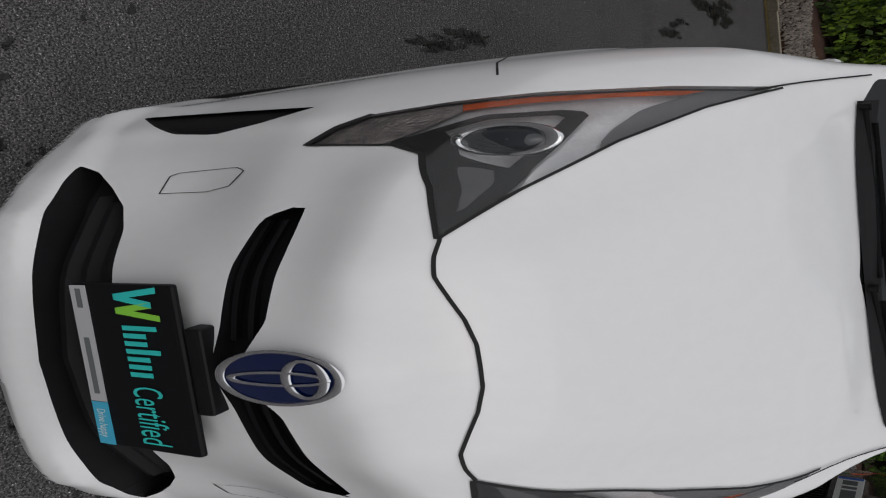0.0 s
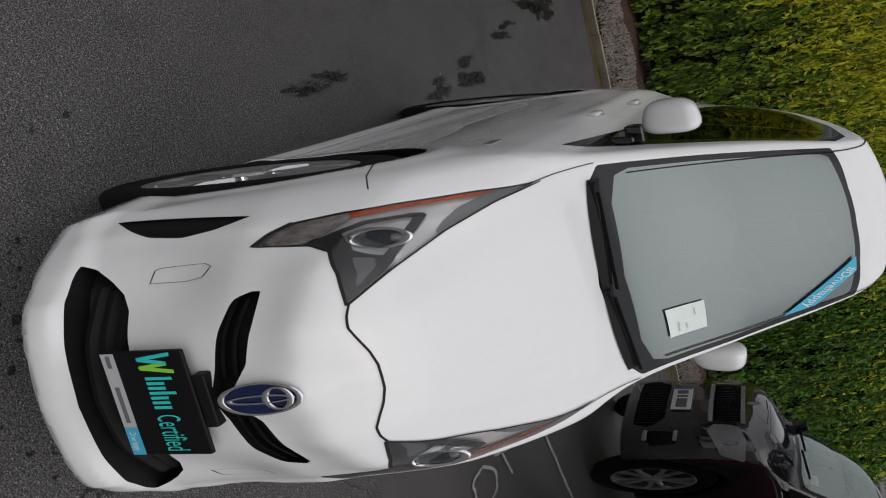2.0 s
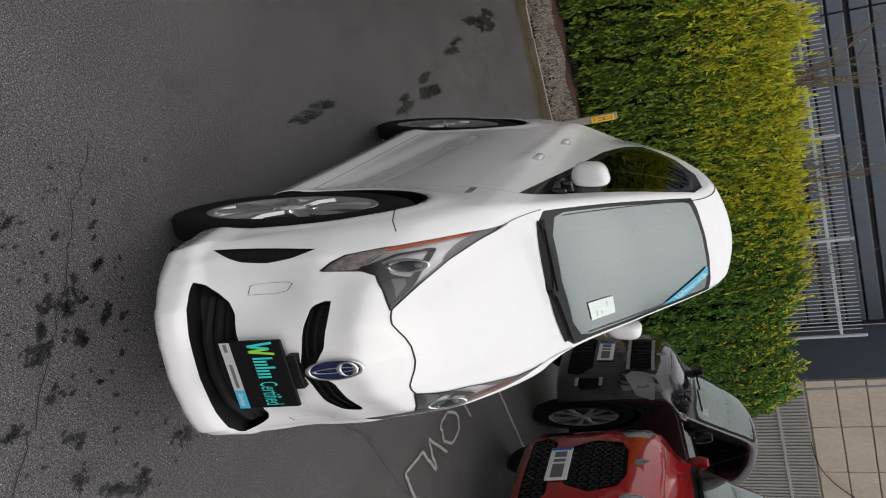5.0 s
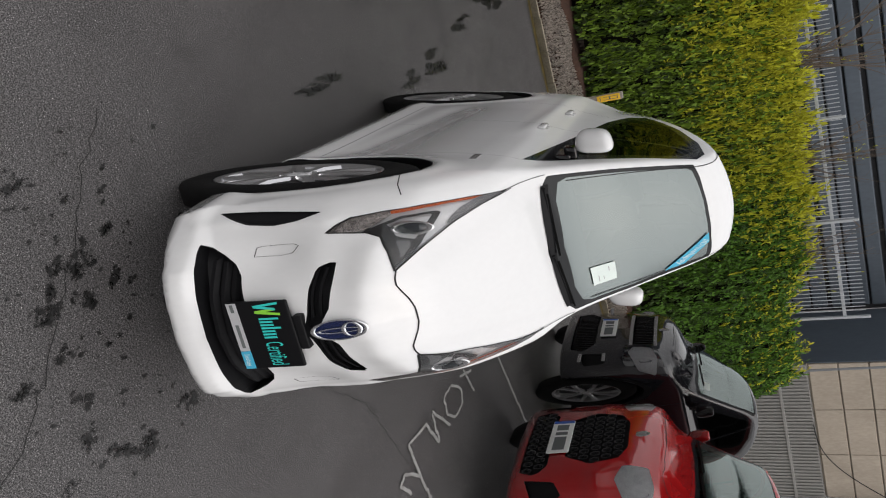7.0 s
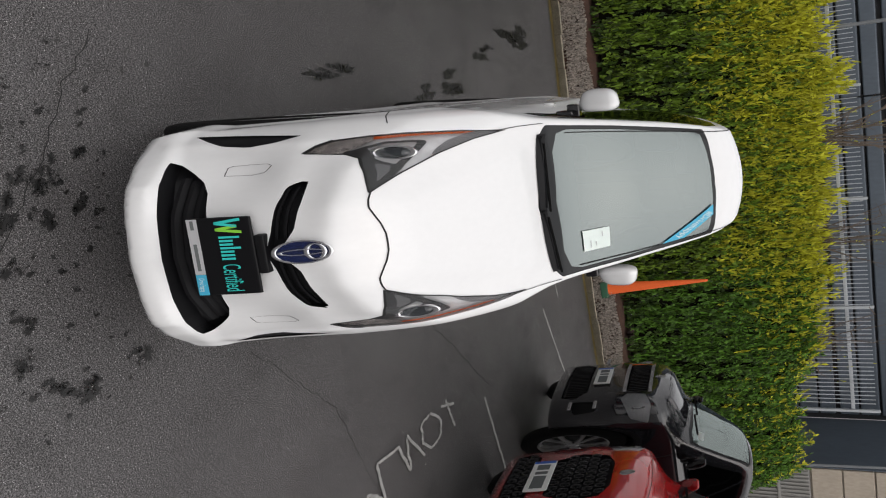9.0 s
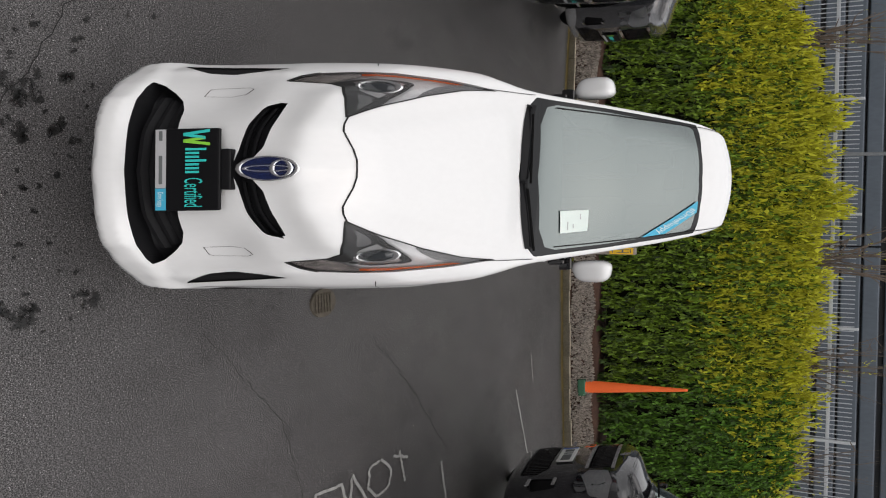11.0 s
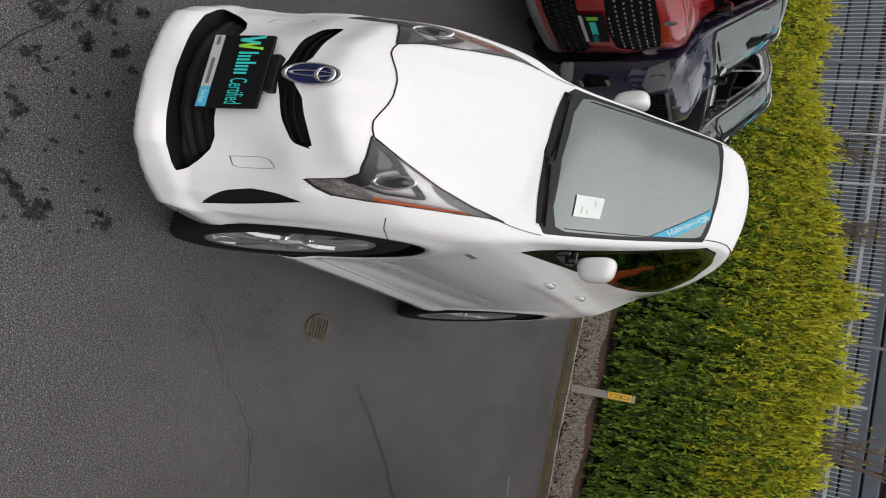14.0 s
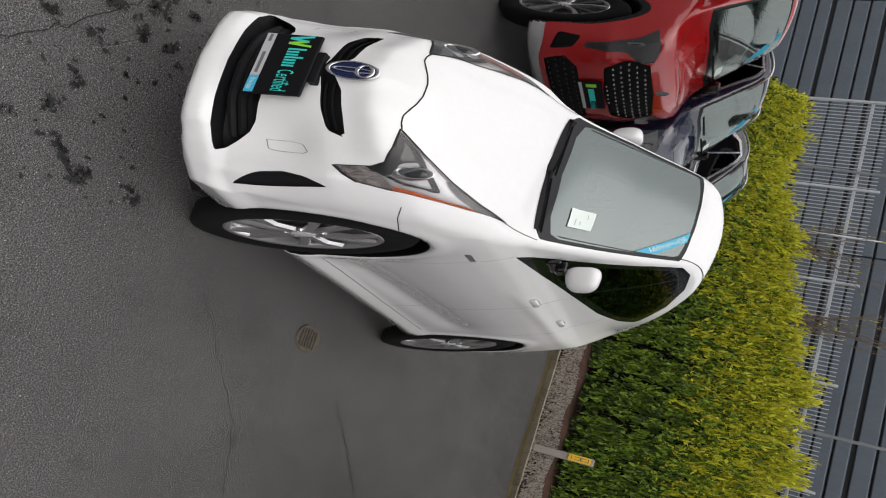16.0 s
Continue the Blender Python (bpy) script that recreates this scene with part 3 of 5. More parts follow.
def seam_on(parent, field, pts, view, half, n):
    """A narrow dark ribbon along a line given in one view (xz: from the front, xy: from above, yz: from a side)."""
    p = np.array(pts, float)
    s = np.concatenate([[0], np.cumsum(np.hypot(*np.diff(p, axis=0).T))])
    q = np.stack([np.interp(np.linspace(0, s[-1], n), s, p[:, k]) for k in (0, 1)], 1)
    put = {"xz": lambda d: np.stack([q[:, 0], d, q[:, 1]], 1), "xy": lambda d: np.stack([q[:, 0], q[:, 1], -d], 1), "yz": lambda d: np.stack([-d, q[:, 0], q[:, 1]], 1), "-yz": lambda d: np.stack([d, q[:, 0], q[:, 1]], 1)}[view]
    d = np.full(n, -0.3 if view == "xz" else (-1.7 if view == "xy" else -1.1))
    found = np.zeros(n, bool)
    for _ in range(110):
        found |= field(put(d)) < 0
        d = np.where(found, d, d + 0.0125)
    lo, hi = d - 0.0125, d
    for _ in range(6):
        mid = (lo + hi) / 2
        ins = field(put(mid)) < 0
        lo, hi = np.where(ins, lo, mid), np.where(ins, mid, hi)
    d = hi
    v = put(d)
    e = 1e-3
    nrm = np.stack([field(v + e * np.eye(3)[k]) - field(v - e * np.eye(3)[k]) for k in range(3)], 1)
    nrm /= np.linalg.norm(nrm, axis=1)[:, None] + 1e-9
    tan = np.gradient(v, axis=0)
    side = np.cross(nrm, tan)
    side /= np.linalg.norm(side, axis=1)[:, None] + 1e-9
    v = v + nrm * 0.0022
    part("panel_gap", (np.concatenate([v + side * half, v - side * half]), [[i, i + 1, n + i + 1, n + i] for i in range(n - 1)]), GAP, parent)


def build_hatchback():
    car = thing("white_hatchback", (0, 2.2, 0), "white hybrid hatchback with black alloy-rimmed tyres, parked on asphalt", "car")
    sh = Shell(*skin(hatch_field, (-0.98, -0.06, 0.10), (0.98, 4.62, 1.54), 0.0135))
    ax = lambda v: np.abs(v[:, 0])  # noqa: E731
    fore = lambda m: m[:, 1] < 1.3  # noqa: E731
    xz = lambda fn: (lambda v: fn(ax(v), v[:, 2]))  # noqa: E731
    yz = lambda fn: (lambda v: fn(v[:, 1], v[:, 2]))  # noqa: E731
    xy = lambda fn: (lambda v: fn(ax(v), v[:, 1]))  # noqa: E731
    # wheel wells and underside
    well = lambda v: np.minimum(np.hypot(v[:, 1] - 0.95, v[:, 2] - 0.315), np.hypot(v[:, 1] - 3.65, v[:, 2] - 0.315)) - 0.3475  # noqa: E731
    sh.cut("wheel_well", well)
    sh.cut("underside", lambda v: v[:, 2] - 0.172)
    # windows
    screen = poly([(-0.4, 0.985), (0, 0.985), (0.4, 1.035), (0.60, 1.085), (0.695, 1.14), (0.66, 1.45), (0.585, 1.945), (0.3, 1.915), (0, 1.905), (-0.4, 1.905)])
    sh.cut("frit", xy(screen), where=lambda m: (m[:, 2] > 0.88) & (m[:, 1] < 2.1))
    inner = poly([(-0.4, 1.105), (0, 1.105), (0.45, 1.135), (0.615, 1.18), (0.645, 1.23), (0.622, 1.45), (0.553, 1.875), (0.53, 1.90), (0, 1.882), (-0.4, 1.882)])
    sh.cut("screen", xy(inner), among=("frit",))
    dlo = poly([(1.31, 0.852), (1.62, 1.06), (1.88, 1.245), (2.08, 1.345), (2.35, 1.378), (2.8, 1.365), (3.25, 1.295), (3.58, 1.185), (3.64, 1.15), (3.42, 1.085), (3.0, 1.01), (2.4, 0.95), (1.8, 0.89)])
    flank = lambda m: np.abs(m[:, 0]) > 0.5  # noqa: E731
    sh.cut("side_trim", yz(dlo), where=flank)
    panes = poly([(1.62, 0.925), (1.75, 1.07), (1.93, 1.215), (2.1, 1.30), (2.35, 1.335), (2.8, 1.322), (3.2, 1.26), (3.45, 1.185), (3.3, 1.10), (2.95, 1.045), (2.4, 0.985), (1.8, 0.925)])
    sh.cut("pane", yz(panes), among=("side_trim",), where=flank)
    pillar = line_band([(2.33, 0.9), (2.40, 1.4)], 0.022)
    sh.cut("side_trim", yz(pillar), among=("pane",), where=flank)
    sh.cut("rear_glass", lambda v: np.maximum(np.maximum(3.62 - v[:, 1], v[:, 1] - 4.3), ax(v) - 0.45), where=lambda m: m[:, 2] > 1.1)
    # front openings
    intake = poly([(-0.2, 0.275), (0, 0.275), (0.25, 0.273), (0.45, 0.268), (0.56, 0.263), (0.612, 0.262), (0.585, 0.285), (0.53, 0.315), (0.47, 0.340), (0.40, 0.354), (0.25, 0.364), (-0.2, 0.368)])
    sh.cut("intake", xz(intake), where=fore)
    slit = poly([(-0.1, 0.478), (0.0, 0.478), (0.126, 0.488), (0.3, 0.499), (0.40, 0.510), (0.425, 0.517), (0.458, 0.552), (0.317, 0.546), (0.143, 0.533), (0.05, 0.515), (-0.1, 0.51)])
    sh.cut("grille", xz(slit), where=fore)
    fog = poly([(0.763, 0.268), (0.757, 0.33), (0.748, 0.42), (0.739, 0.497), (0.70, 0.452), (0.676, 0.40), (0.69, 0.345)])
    sh.cut("fog_trim", xz(fog), where=fore)
    lamp = poly([(0.345, 0.664), (0.48, 0.652), (0.57, 0.636), (0.60, 0.605), (0.612, 0.55), (0.617, 0.520), (0.665, 0.540), (0.697, 0.566), (0.716, 0.63), (0.724, 0.70), (0.714, 0.79), (0.688, 0.862), (0.64, 0.81), (0.56, 0.757), (0.45, 0.706)])
    sh.cut("headlamp", xz(lamp), where=lambda m: (m[:, 1] < 0.95) & (m[:, 1] > 0.1))
    # panels
    hood = poly([(-0.3, 0.687), (0, 0.689), (0.06, 0.688), (0.13, 0.682), (0.20, 0.672), (0.25, 0.665), (0.345, 0.664), (0.45, 0.706), (0.56, 0.757), (0.64, 0.81), (0.688, 0.862), (0.72, 0.95), (0.72, 1.2), (-0.3, 1.2)])
    sh.cut("hood", xz(hood), where=lambda m: m[:, 1] < 1.2)
    sh.cut("fascia", yz(poly([(-0.2, 0.0), (0.62, 0.0), (0.60, 0.60), (0.765, 0.62), (0.55, 0.64), (0.40, 0.69), (0.3, 0.9), (-0.2, 0.9)])))
    sh.cut("roof", lambda v: 1.20 - v[:, 2] + 0.22 * step(0.45, 0.62, ax(v)) * step(2.4, 1.6, v[:, 1]), where=lambda m: m[:, 1] > 1.6)
    sh.cut("front_door", yz(poly([(1.30, 0.86), (1.33, 0.6), (1.36, 0.27), (2.42, 0.27), (2.45, 0.6), (2.44, 0.97), (2.0, 1.0)])), where=flank)
    sh.cut("rear_door", yz(poly([(2.44, 0.97), (2.45, 0.6), (2.42, 0.27), (3.2, 0.27), (3.30, 0.62), (3.33, 0.85), (3.22, 1.08)])), where=flank)
    sh.cut("fender", lambda v: v[:, 1] - 1.345)
    sh.normals(hatch_field, 1.8)
    left, right = (lambda m: m[:, 0] < 0), (lambda m: m[:, 0] >= 0)

    def sheet(name, kind, mat, where=None, label="", back=0.0):
        v, t, n = sh.piece(kind, where)
        if not len(t):
            return None
        return part(name, (v, t), mat, car, label, True, normals=n)

    sheet("bonnet", "hood", WHITE, None, "smooth white bonnet with a faint centre plateau")
    bumper = sheet("front_bumper", "fascia", WHITE, None, "sculpted white bumper cover")
    sheet("roof", "roof", WHITE, None, "white roof panel")
    sheet("rear_body", "", WHITE)
    for side in (left, right):
        sheet("fender", "fender", WHITE, side)
        sheet("front_door", "front_door", WHITE, side)
        sheet("rear_door", "rear_door", WHITE, side)
        sheet("side_window_surround", "side_trim", PIANO, side, "gloss black window surround")
        sheet("side_window", "pane", DARK_GLASS, side, "dark tinted glass")
    for s in (-1, 1):
        for far in (0, 1):
            sheet("wheel_arch_liner", "wheel_well", PLASTIC, lambda m: (m[:, 0] * s > 0) & ((m[:, 1] > 2.2) == bool(far)))
    sheet("underside", "underside", PLASTIC)
    # added black slab: stands for the shadow under the car and blocks light there
    slab_outline = [(x, 0.33 + 0.62 * x * x) for x in np.linspace(-0.68, 0.68, 25)] + [(0.68, 0.63), (0.60, 0.64), (0.60, 4.1), (-0.60, 4.1), (-0.60, 0.64), (-0.68, 0.63)]
    nd = len(slab_outline)
    part("shade_slab", (np.array([(x, y, z) for z in (0.085, 0.20) for x, y in slab_outline]), [[i, (i + 1) % nd, nd + (i + 1) % nd, nd + i] for i in range(nd)] + [list(range(nd))[::-1], list(range(nd, 2 * nd))]), RUBBER, car, "black slab added under the car in place of its shadow")
    sheet("windscreen_border", "frit", FRIT, None, "black glass border")
    ws = sheet("windscreen", "screen", SCREEN_GLASS, None, "grey-green windscreen glass")
    ws.visible_shadow = False
    sheet("rear_window", "rear_glass", DARK_GLASS)
    # seams between panels: narrow dark ribbons in the surface
    low = np.array([(0.0, 0.689), (0.06, 0.688), (0.13, 0.682), (0.20, 0.672), (0.25, 0.665), (0.30, 0.664), (0.345, 0.666)])
    both = np.concatenate([low[::-1] * (-1, 1), low[1:]])
    seam_on(car, hatch_field, both, "xz", 0.0027, 80)
    for s in (-1, 1):
        seam_on(car, hatch_field, [(s * 0.685, 0.80), (s * 0.70, 0.95), (s * 0.712, 1.13)], "xy", 0.0028, 30)
        for pts in ([(1.30, 0.855), (1.33, 0.6), (1.36, 0.275)], [(2.44, 0.95), (2.45, 0.6), (2.42, 0.275)], [(3.22, 1.05), (3.33, 0.85), (3.30, 0.64)], [(1.36, 0.275), (2.3, 0.272), (3.15, 0.275)], [(0.53, 0.652), (0.62, 0.632), (0.765, 0.615)]):
            seam_on(car, hatch_field, pts, "yz" if s > 0 else "-yz", 0.0013, 40)
        seam_on(car, hatch_field, [(s * x, z) for x, z in ((0.500, 0.374), (0.497, 0.430), (0.512, 0.456), (0.555, 0.466), (0.566, 0.455), (0.560, 0.385), (0.552, 0.376), (0.500, 0.374))], "xz", 0.0009, 70)
        seam_on(car, hatch_field, [(s * 0.62, 1.22), (s * 0.60, 1.5), (s * 0.56, 1.95), (s * 0.545, 2.4), (s * 0.53, 3.2)], "xy", 0.004, 60)
        seam_on(car, hatch_field, [(s * x, z) for x, z in ((0.345, 0.664), (0.48, 0.652), (0.57, 0.636), (0.60, 0.605), (0.612, 0.55), (0.617, 0.520), (0.665, 0.540), (0.697, 0.566))], "xz", 0.0035, 60)
        seam_on(car, hatch_field, [(s * x, z) for x, z in ((0.345, 0.664), (0.45, 0.706), (0.56, 0.757), (0.64, 0.81), (0.685, 0.858))], "xz", 0.0035, 60)
    v, t, n = sh.piece("intake")
    part("lower_intake", sink(v, t, (0, 0.10, 0)), PLASTIC, car, "black lower intake")
    v, t, n = sh.piece("grille")
    part("upper_grille", sink(v, t, (0, 0.05, 0.0)), PLASTIC, car, "slim black upper grille")
    for side in (left, right):
        v, t, n = sh.piece("fog_trim", side)
        part("corner_vent", sink(v, t, (0, 0.02, 0)), PLASTIC, car, "black triangular corner vent")
    # slats of the intakes
    for k, z in enumerate((0.292, 0.312, 0.331, 0.348)):
        lim = 0.50 - 0.02 * k
        q = np.linspace(-lim, lim, 25)
        y0 = FACE(np.full(25, z)) + NOSE(np.abs(q)) + 0.025 + 0.008 * k
        v = np.concatenate([np.stack([q, y0 + a, np.full(25, z + b)], 1) for a, b in ((0, 0.004), (0, -0.004), (0.03, -0.001), (0.03, 0.009))])
        f = [[r * 25 + i, r * 25 + i + 1, ((r + 1) % 4) * 25 + i + 1, ((r + 1) % 4) * 25 + i] for r in range(4) for i in range(24)]
        part("intake_slat", (v, f), PLASTIC, car)
    for s in (-1, 1):
        for dz in (0.0, 0.017):
            q = np.linspace(0.08, 0.41, 14)
            zc = 0.494 + dz + 0.022 * (q / 0.42) ** 2
            y0 = FACE(zc) + NOSE(q) + 0.014
            v = np.concatenate([np.stack([s * q, y0 + a, zc + b], 1) for a, b in ((0, 0.003), (0, -0.003), (0.02, 0.0))])
            f = [[r * 14 + i, r * 14 + i + 1, ((r + 1) % 3) * 14 + i + 1, ((r + 1) % 3) * 14 + i] for r in range(3) for i in range(13)]
            part("grille_slat", (v, f), PLASTIC, car)
    # headlamps: housing set back under a clear cover
    for s, side in ((-1, left), (1, right)):
        v, t, n = sh.piece("headlamp", side)
        inw = np.array((-s * 0.012, 0.018, -0.012))
        house = part("headlamp", sink(v, t, inw), LAMP_GREY, car, "clear headlamp with a silver housing and projector")
        cover = part("lamp_cover", (v, t), LAMP_CLEAR, house, "", True, normals=n)
        cover.visible_shadow = False
        sub = Shell(v + inw * 0.6, np.zeros((0, 4), int))
        sub.t, sub.lab = t, np.zeros(len(t), int)
        d = lambda fn: (lambda w: fn(np.abs(w[:, 0] - inw[0] * 0.6), w[:, 2] - inw[2] * 0.6))  # noqa: E731
        sub.cut("tip", d(poly([(0.60, 0.51), (0.67, 0.535), (0.71, 0.565), (0.735, 0.640), (0.69, 0.650), (0.65, 0.628), (0.615, 0.60)])))
        sub.cut("amber", d(poly([(0.690, 0.635), (0.700, 0.70), (0.698, 0.76), (0.690, 0.80), (0.705, 0.825), (0.735, 0.79), (0.75, 0.72), (0.75, 0.63)])))
        sub.cut("wing", d(poly([(0.56, 0.75), (0.60, 0.757), (0.655, 0.775), (0.69, 0.805), (0.715, 0.815), (0.70, 0.88), (0.63, 0.82), (0.54, 0.76)])))
        sub.cut("bezel", d(poly([(0.33, 0.66), (0.47, 0.65), (0.57, 0.63), (0.60, 0.60), (0.625, 0.605), (0.635, 0.645), (0.60, 0.66), (0.565, 0.667), (0.535, 0.687), (0.50, 0.715), (0.43, 0.70)])))
        sub.cut("rim_line", d(line_band([(0.60, 0.60), (0.640, 0.640), (0.668, 0.672), (0.665, 0.722), (0.655, 0.735), (0.58, 0.722), (0.50, 0.705)], 0.0075)))
        sub.cut("rim_line", d(line_band([(0.617, 0.520), (0.665, 0.540), (0.697, 0.566), (0.716, 0.63), (0.724, 0.70), (0.714, 0.79), (0.688, 0.862)], 0.006)), among=("", "tip", "amber", "wing"))
        sub.cut("blade", d(poly([(0.40, 0.676), (0.47, 0.677), (0.535, 0.668), (0.52, 0.692), (0.48, 0.695)])), among=("bezel",))
        sub.normals()
        for kind, mat, name in (("amber", AMBER, "indicator"), ("wing", LAMP_WING, "lamp_wing"), ("bezel", LAMP_DARK, "bezel"), ("rim_line", LAMP_DARK, "bezel_rim"), ("blade", LAMP_WING, "reflector"), ("tip", LAMP_CRYSTAL, "crystal_tip")):
            vv, tt, nn = sub.piece(kind)
            if len(tt):
                part(name, (vv, tt), mat, house, "orange side indicator" if name == "indicator" else "", True)
        c = np.array((s * 0.592, 0.368, 0.690))
        ang = np.linspace(0, 2 * np.pi, 28, endpoint=False)
        out = np.array((s * 0.15, -0.86, 0.45))
        out /= np.linalg.norm(out)
        u = np.cross(out, (0, 0, 1))
        u /= np.linalg.norm(u)
        w = np.cross(u, out)
        rings = [(0.050, -0.03), (0.050, 0.006), (0.044, 0.010), (0.036, -0.006)]
        v = np.concatenate([c + o * out + r * (np.cos(ang)[:, None] * u + np.sin(ang)[:, None] * w) for r, o in rings])
        part("projector_ring", (v, [[k * 28 + i, k * 28 + (i + 1) % 28, (k + 1) * 28 + (i + 1) % 28, (k + 1) * 28 + i] for k in range(3) for i in range(28)]), CHROME, house, "", True)
        v = np.concatenate([c + o * out + r * (np.cos(ang)[:, None] * u + np.sin(ang)[:, None] * w) for r, o in ((0.037, -0.008), (0.030, 0.002), (0.016, 0.007), (0.001, 0.008))])
        part("projector", (v, [[k * 28 + i, k * 28 + (i + 1) % 28, (k + 1) * 28 + (i + 1) % 28, (k + 1) * 28 + i] for k in range(3) for i in range(28)]), LENS, house, "", True)
    # badge: plain ovals

    def oval(cx, cz, a, b, y, tilt=0.3, hole=0.0, n=40):
        ang = np.linspace(0, 2 * np.pi, n, endpoint=False)
        z = cz + b * np.sin(ang)
        v = np.stack([cx + a * np.cos(ang), y + tilt * (z - 0.553), z], 1)
        if not hole:
            return np.concatenate([v, [[cx, y + tilt * (cz - 0.553) - 0.004, cz]]]), [[i, (i + 1) % n, n] for i in range(n)]
        z2 = cz + (b - hole) * np.sin(ang)
        v2 = np.stack([cx + (a - hole) * np.cos(ang), y + tilt * (z2 - 0.553), z2], 1)
        vm = (v + v2) / 2 - (0, 0.006, 0)
        return np.concatenate([v, vm, v2]), [[k * n + i, k * n + (i + 1) % n, (k + 1) * n + (i + 1) % n, (k + 1) * n + i] for k in range(2) for i in range(n)]

    yb = 0.046
    badge = part("badge", oval(0, 0.552, 0.076, 0.054, yb), BLUE_ENAMEL, car, "oval badge, chrome ovals on dark blue", True)
    part("badge_rim", oval(0, 0.552, 0.080, 0.057, yb - 0.002, hole=0.009), CHROME, badge, "", True)
    part("badge_oval", oval(0, 0.577, 0.056, 0.021, yb - 0.006, hole=0.009), CHROME, badge, "", True)
    part("badge_oval", oval(0, 0.553, 0.022, 0.046, yb - 0.006, hole=0.008), CHROME, badge, "", True)
    # board in place of the number plate
    board = part("sign_board", box(-0.26, 0.26, 0.028, 0.046, 0.335, 0.463, 0.006), BOARD, car, "black dealer board with teal lettering")
    part("bracket", box(-0.13, 0.13, 0.035, 0.075, 0.463, 0.482, 0.005), PLASTIC, board)
    part("grey_strip", box(-0.255, 0.115, 0.0262, 0.0275, 0.337, 0.358), STRIP, board)
    part("blue_strip", box(0.117, 0.255, 0.0262, 0.0275, 0.337, 0.358), CYAN, board)
    zig = [(-0.245, 0.445), (-0.222, 0.392), (-0.20, 0.437), (-0.18, 0.392), (-0.16, 0.445)]
    for k in range(4):
        (a, za), (b, zb) = zig[k], zig[k + 1]
        v = [(a - 0.009, 0.0265, za), (a + 0.009, 0.0265, za), (b + 0.009, 0.0265, zb), (b - 0.009, 0.0265, zb)]
        part("emblem_stroke", (np.array(v), [[0, 1, 2, 3]]), LIME if k > 1 else TEAL, board)
    for k in range(7):
        part("lettering_bar", box(-0.135 + 0.024 * k, -0.121 + 0.024 * k, 0.0255, 0.0272, 0.397, 0.424 + (0.014 if k in (0, 3) else 0)), TEAL, board)
    part("lettering", letters("Certified", (0.052, 0.052), (0.145, 0.0262, 0.411), (1, 0, 0), (0, 0, 1)), TEAL, board)
    part("lettering", letters("Drive happy", (0.019, 0.016), (0.186, 0.0256, 0.347), (1, 0, 0), (0, 0, 1)), PAPER, board)
    for x0, x1 in ((-0.245, -0.185), (-0.09, 0.09)):
        part("lettering_bar", box(x0, x1, 0.0255, 0.0265, 0.344, 0.351), INK, board)
    # mirrors
    for s in (-1, 1):
        stem = join(box(min(s * 0.74, s * 0.86), max(s * 0.74, s * 0.86), 1.50, 1.60, 0.955, 0.99, 0.012), box(min(s * 0.755, s * 0.80), max(s * 0.755, s * 0.80), 1.44, 1.66, 0.93, 0.975, 0.012))
        m = part("door_mirror", stem, PIANO, car, "white wing mirror on a black foot")
        bm = bmesh.new()
        bmesh.ops.create_uvsphere(bm, u_segments=28, v_segments=16, radius=1)
        for w in bm.verts:
            c = Vector((abs(w.co.x) ** 0.65 * math.copysign(1, w.co.x), abs(w.co.y) ** 0.8 * math.copysign(1, w.co.y), abs(w.co.z) ** 0.65 * math.copysign(1, w.co.z)))
            c.y = min(c.y, 0.7)
            w.co = (s * (0.900 + 0.115 * c.x + 0.012 * c.z), 1.60 + 0.12 * c.y + 0.04 * (c.x + 1), 1.040 + 0.063 * c.z * (1 - 0.12 * (c.x + 1)))
        part("mirror_cap", take(bm), WHITE, m, "", True)
        part("mirror_glass", box(min(s * 0.83, s * 0.98), max(s * 0.83, s * 0.98), 1.70, 1.704, 1.00, 1.08), CHROME, m)
    # door handles, side badges, wipers
    for s in (-1, 1):
        for y, z in ((2.36, 0.822), (3.10, 0.862)):
            xo = s * (WIDTH(np.array([y]))[0] * FLANK(np.array([z]))[0])
            h = part("door_handle", box(min(xo, xo + s * 0.035), max(xo, xo + s * 0.035), y - 0.09, y + 0.09, z - 0.013, z + 0.013, 0.012), WHITE, car, "", True)
            part("handle_recess", box(min(xo - s * 0.01, xo + s * 0.006), max(xo - s * 0.01, xo + s * 0.006), y - 0.05, y + 0.05, z - 0.028, z + 0.02, 0.004), WHITE, h)
        xo = s * (WIDTH(np.array([1.22]))[0] * FLANK(np.array([0.74]))[0] + 0.002)
        part("side_badge", join(*[box(min(xo, xo + s * 0.006), max(xo, xo + s * 0.006), 1.16 + 0.022 * k, 1.177 + 0.022 * k, 0.728, 0.748, 0.002) for k in range(6)]), CHROME, car, "small chrome side badge")
    for a, b in (((-0.60, 1.085), (0.02, 1.035)), ((0.05, 1.01), (0.60, 1.10))):
        pa, pb = [(x, y, hatch_top(np.array([abs(x)]), np.array([y]))[0] + 0.004) for x, y in (a, b)]
        w = part("wiper", bar(pa, pb, 0.004, 6, 0.003), PLASTIC, car, "black wiper arm")
        part("wiper_blade", bar(np.array(pa) * 0.9 + np.array(pb) * 0.1 + (0, 0.014, 0.007), np.array(pb) + (0.04, 0.014, 0.007), 0.0035, 6), RUBBER, w)
        part("wiper_pivot", bar(np.array(pa) - (0, 0, 0.006), np.array(pa) + (0, 0, 0.006), 0.014, 10), PLASTIC, w)
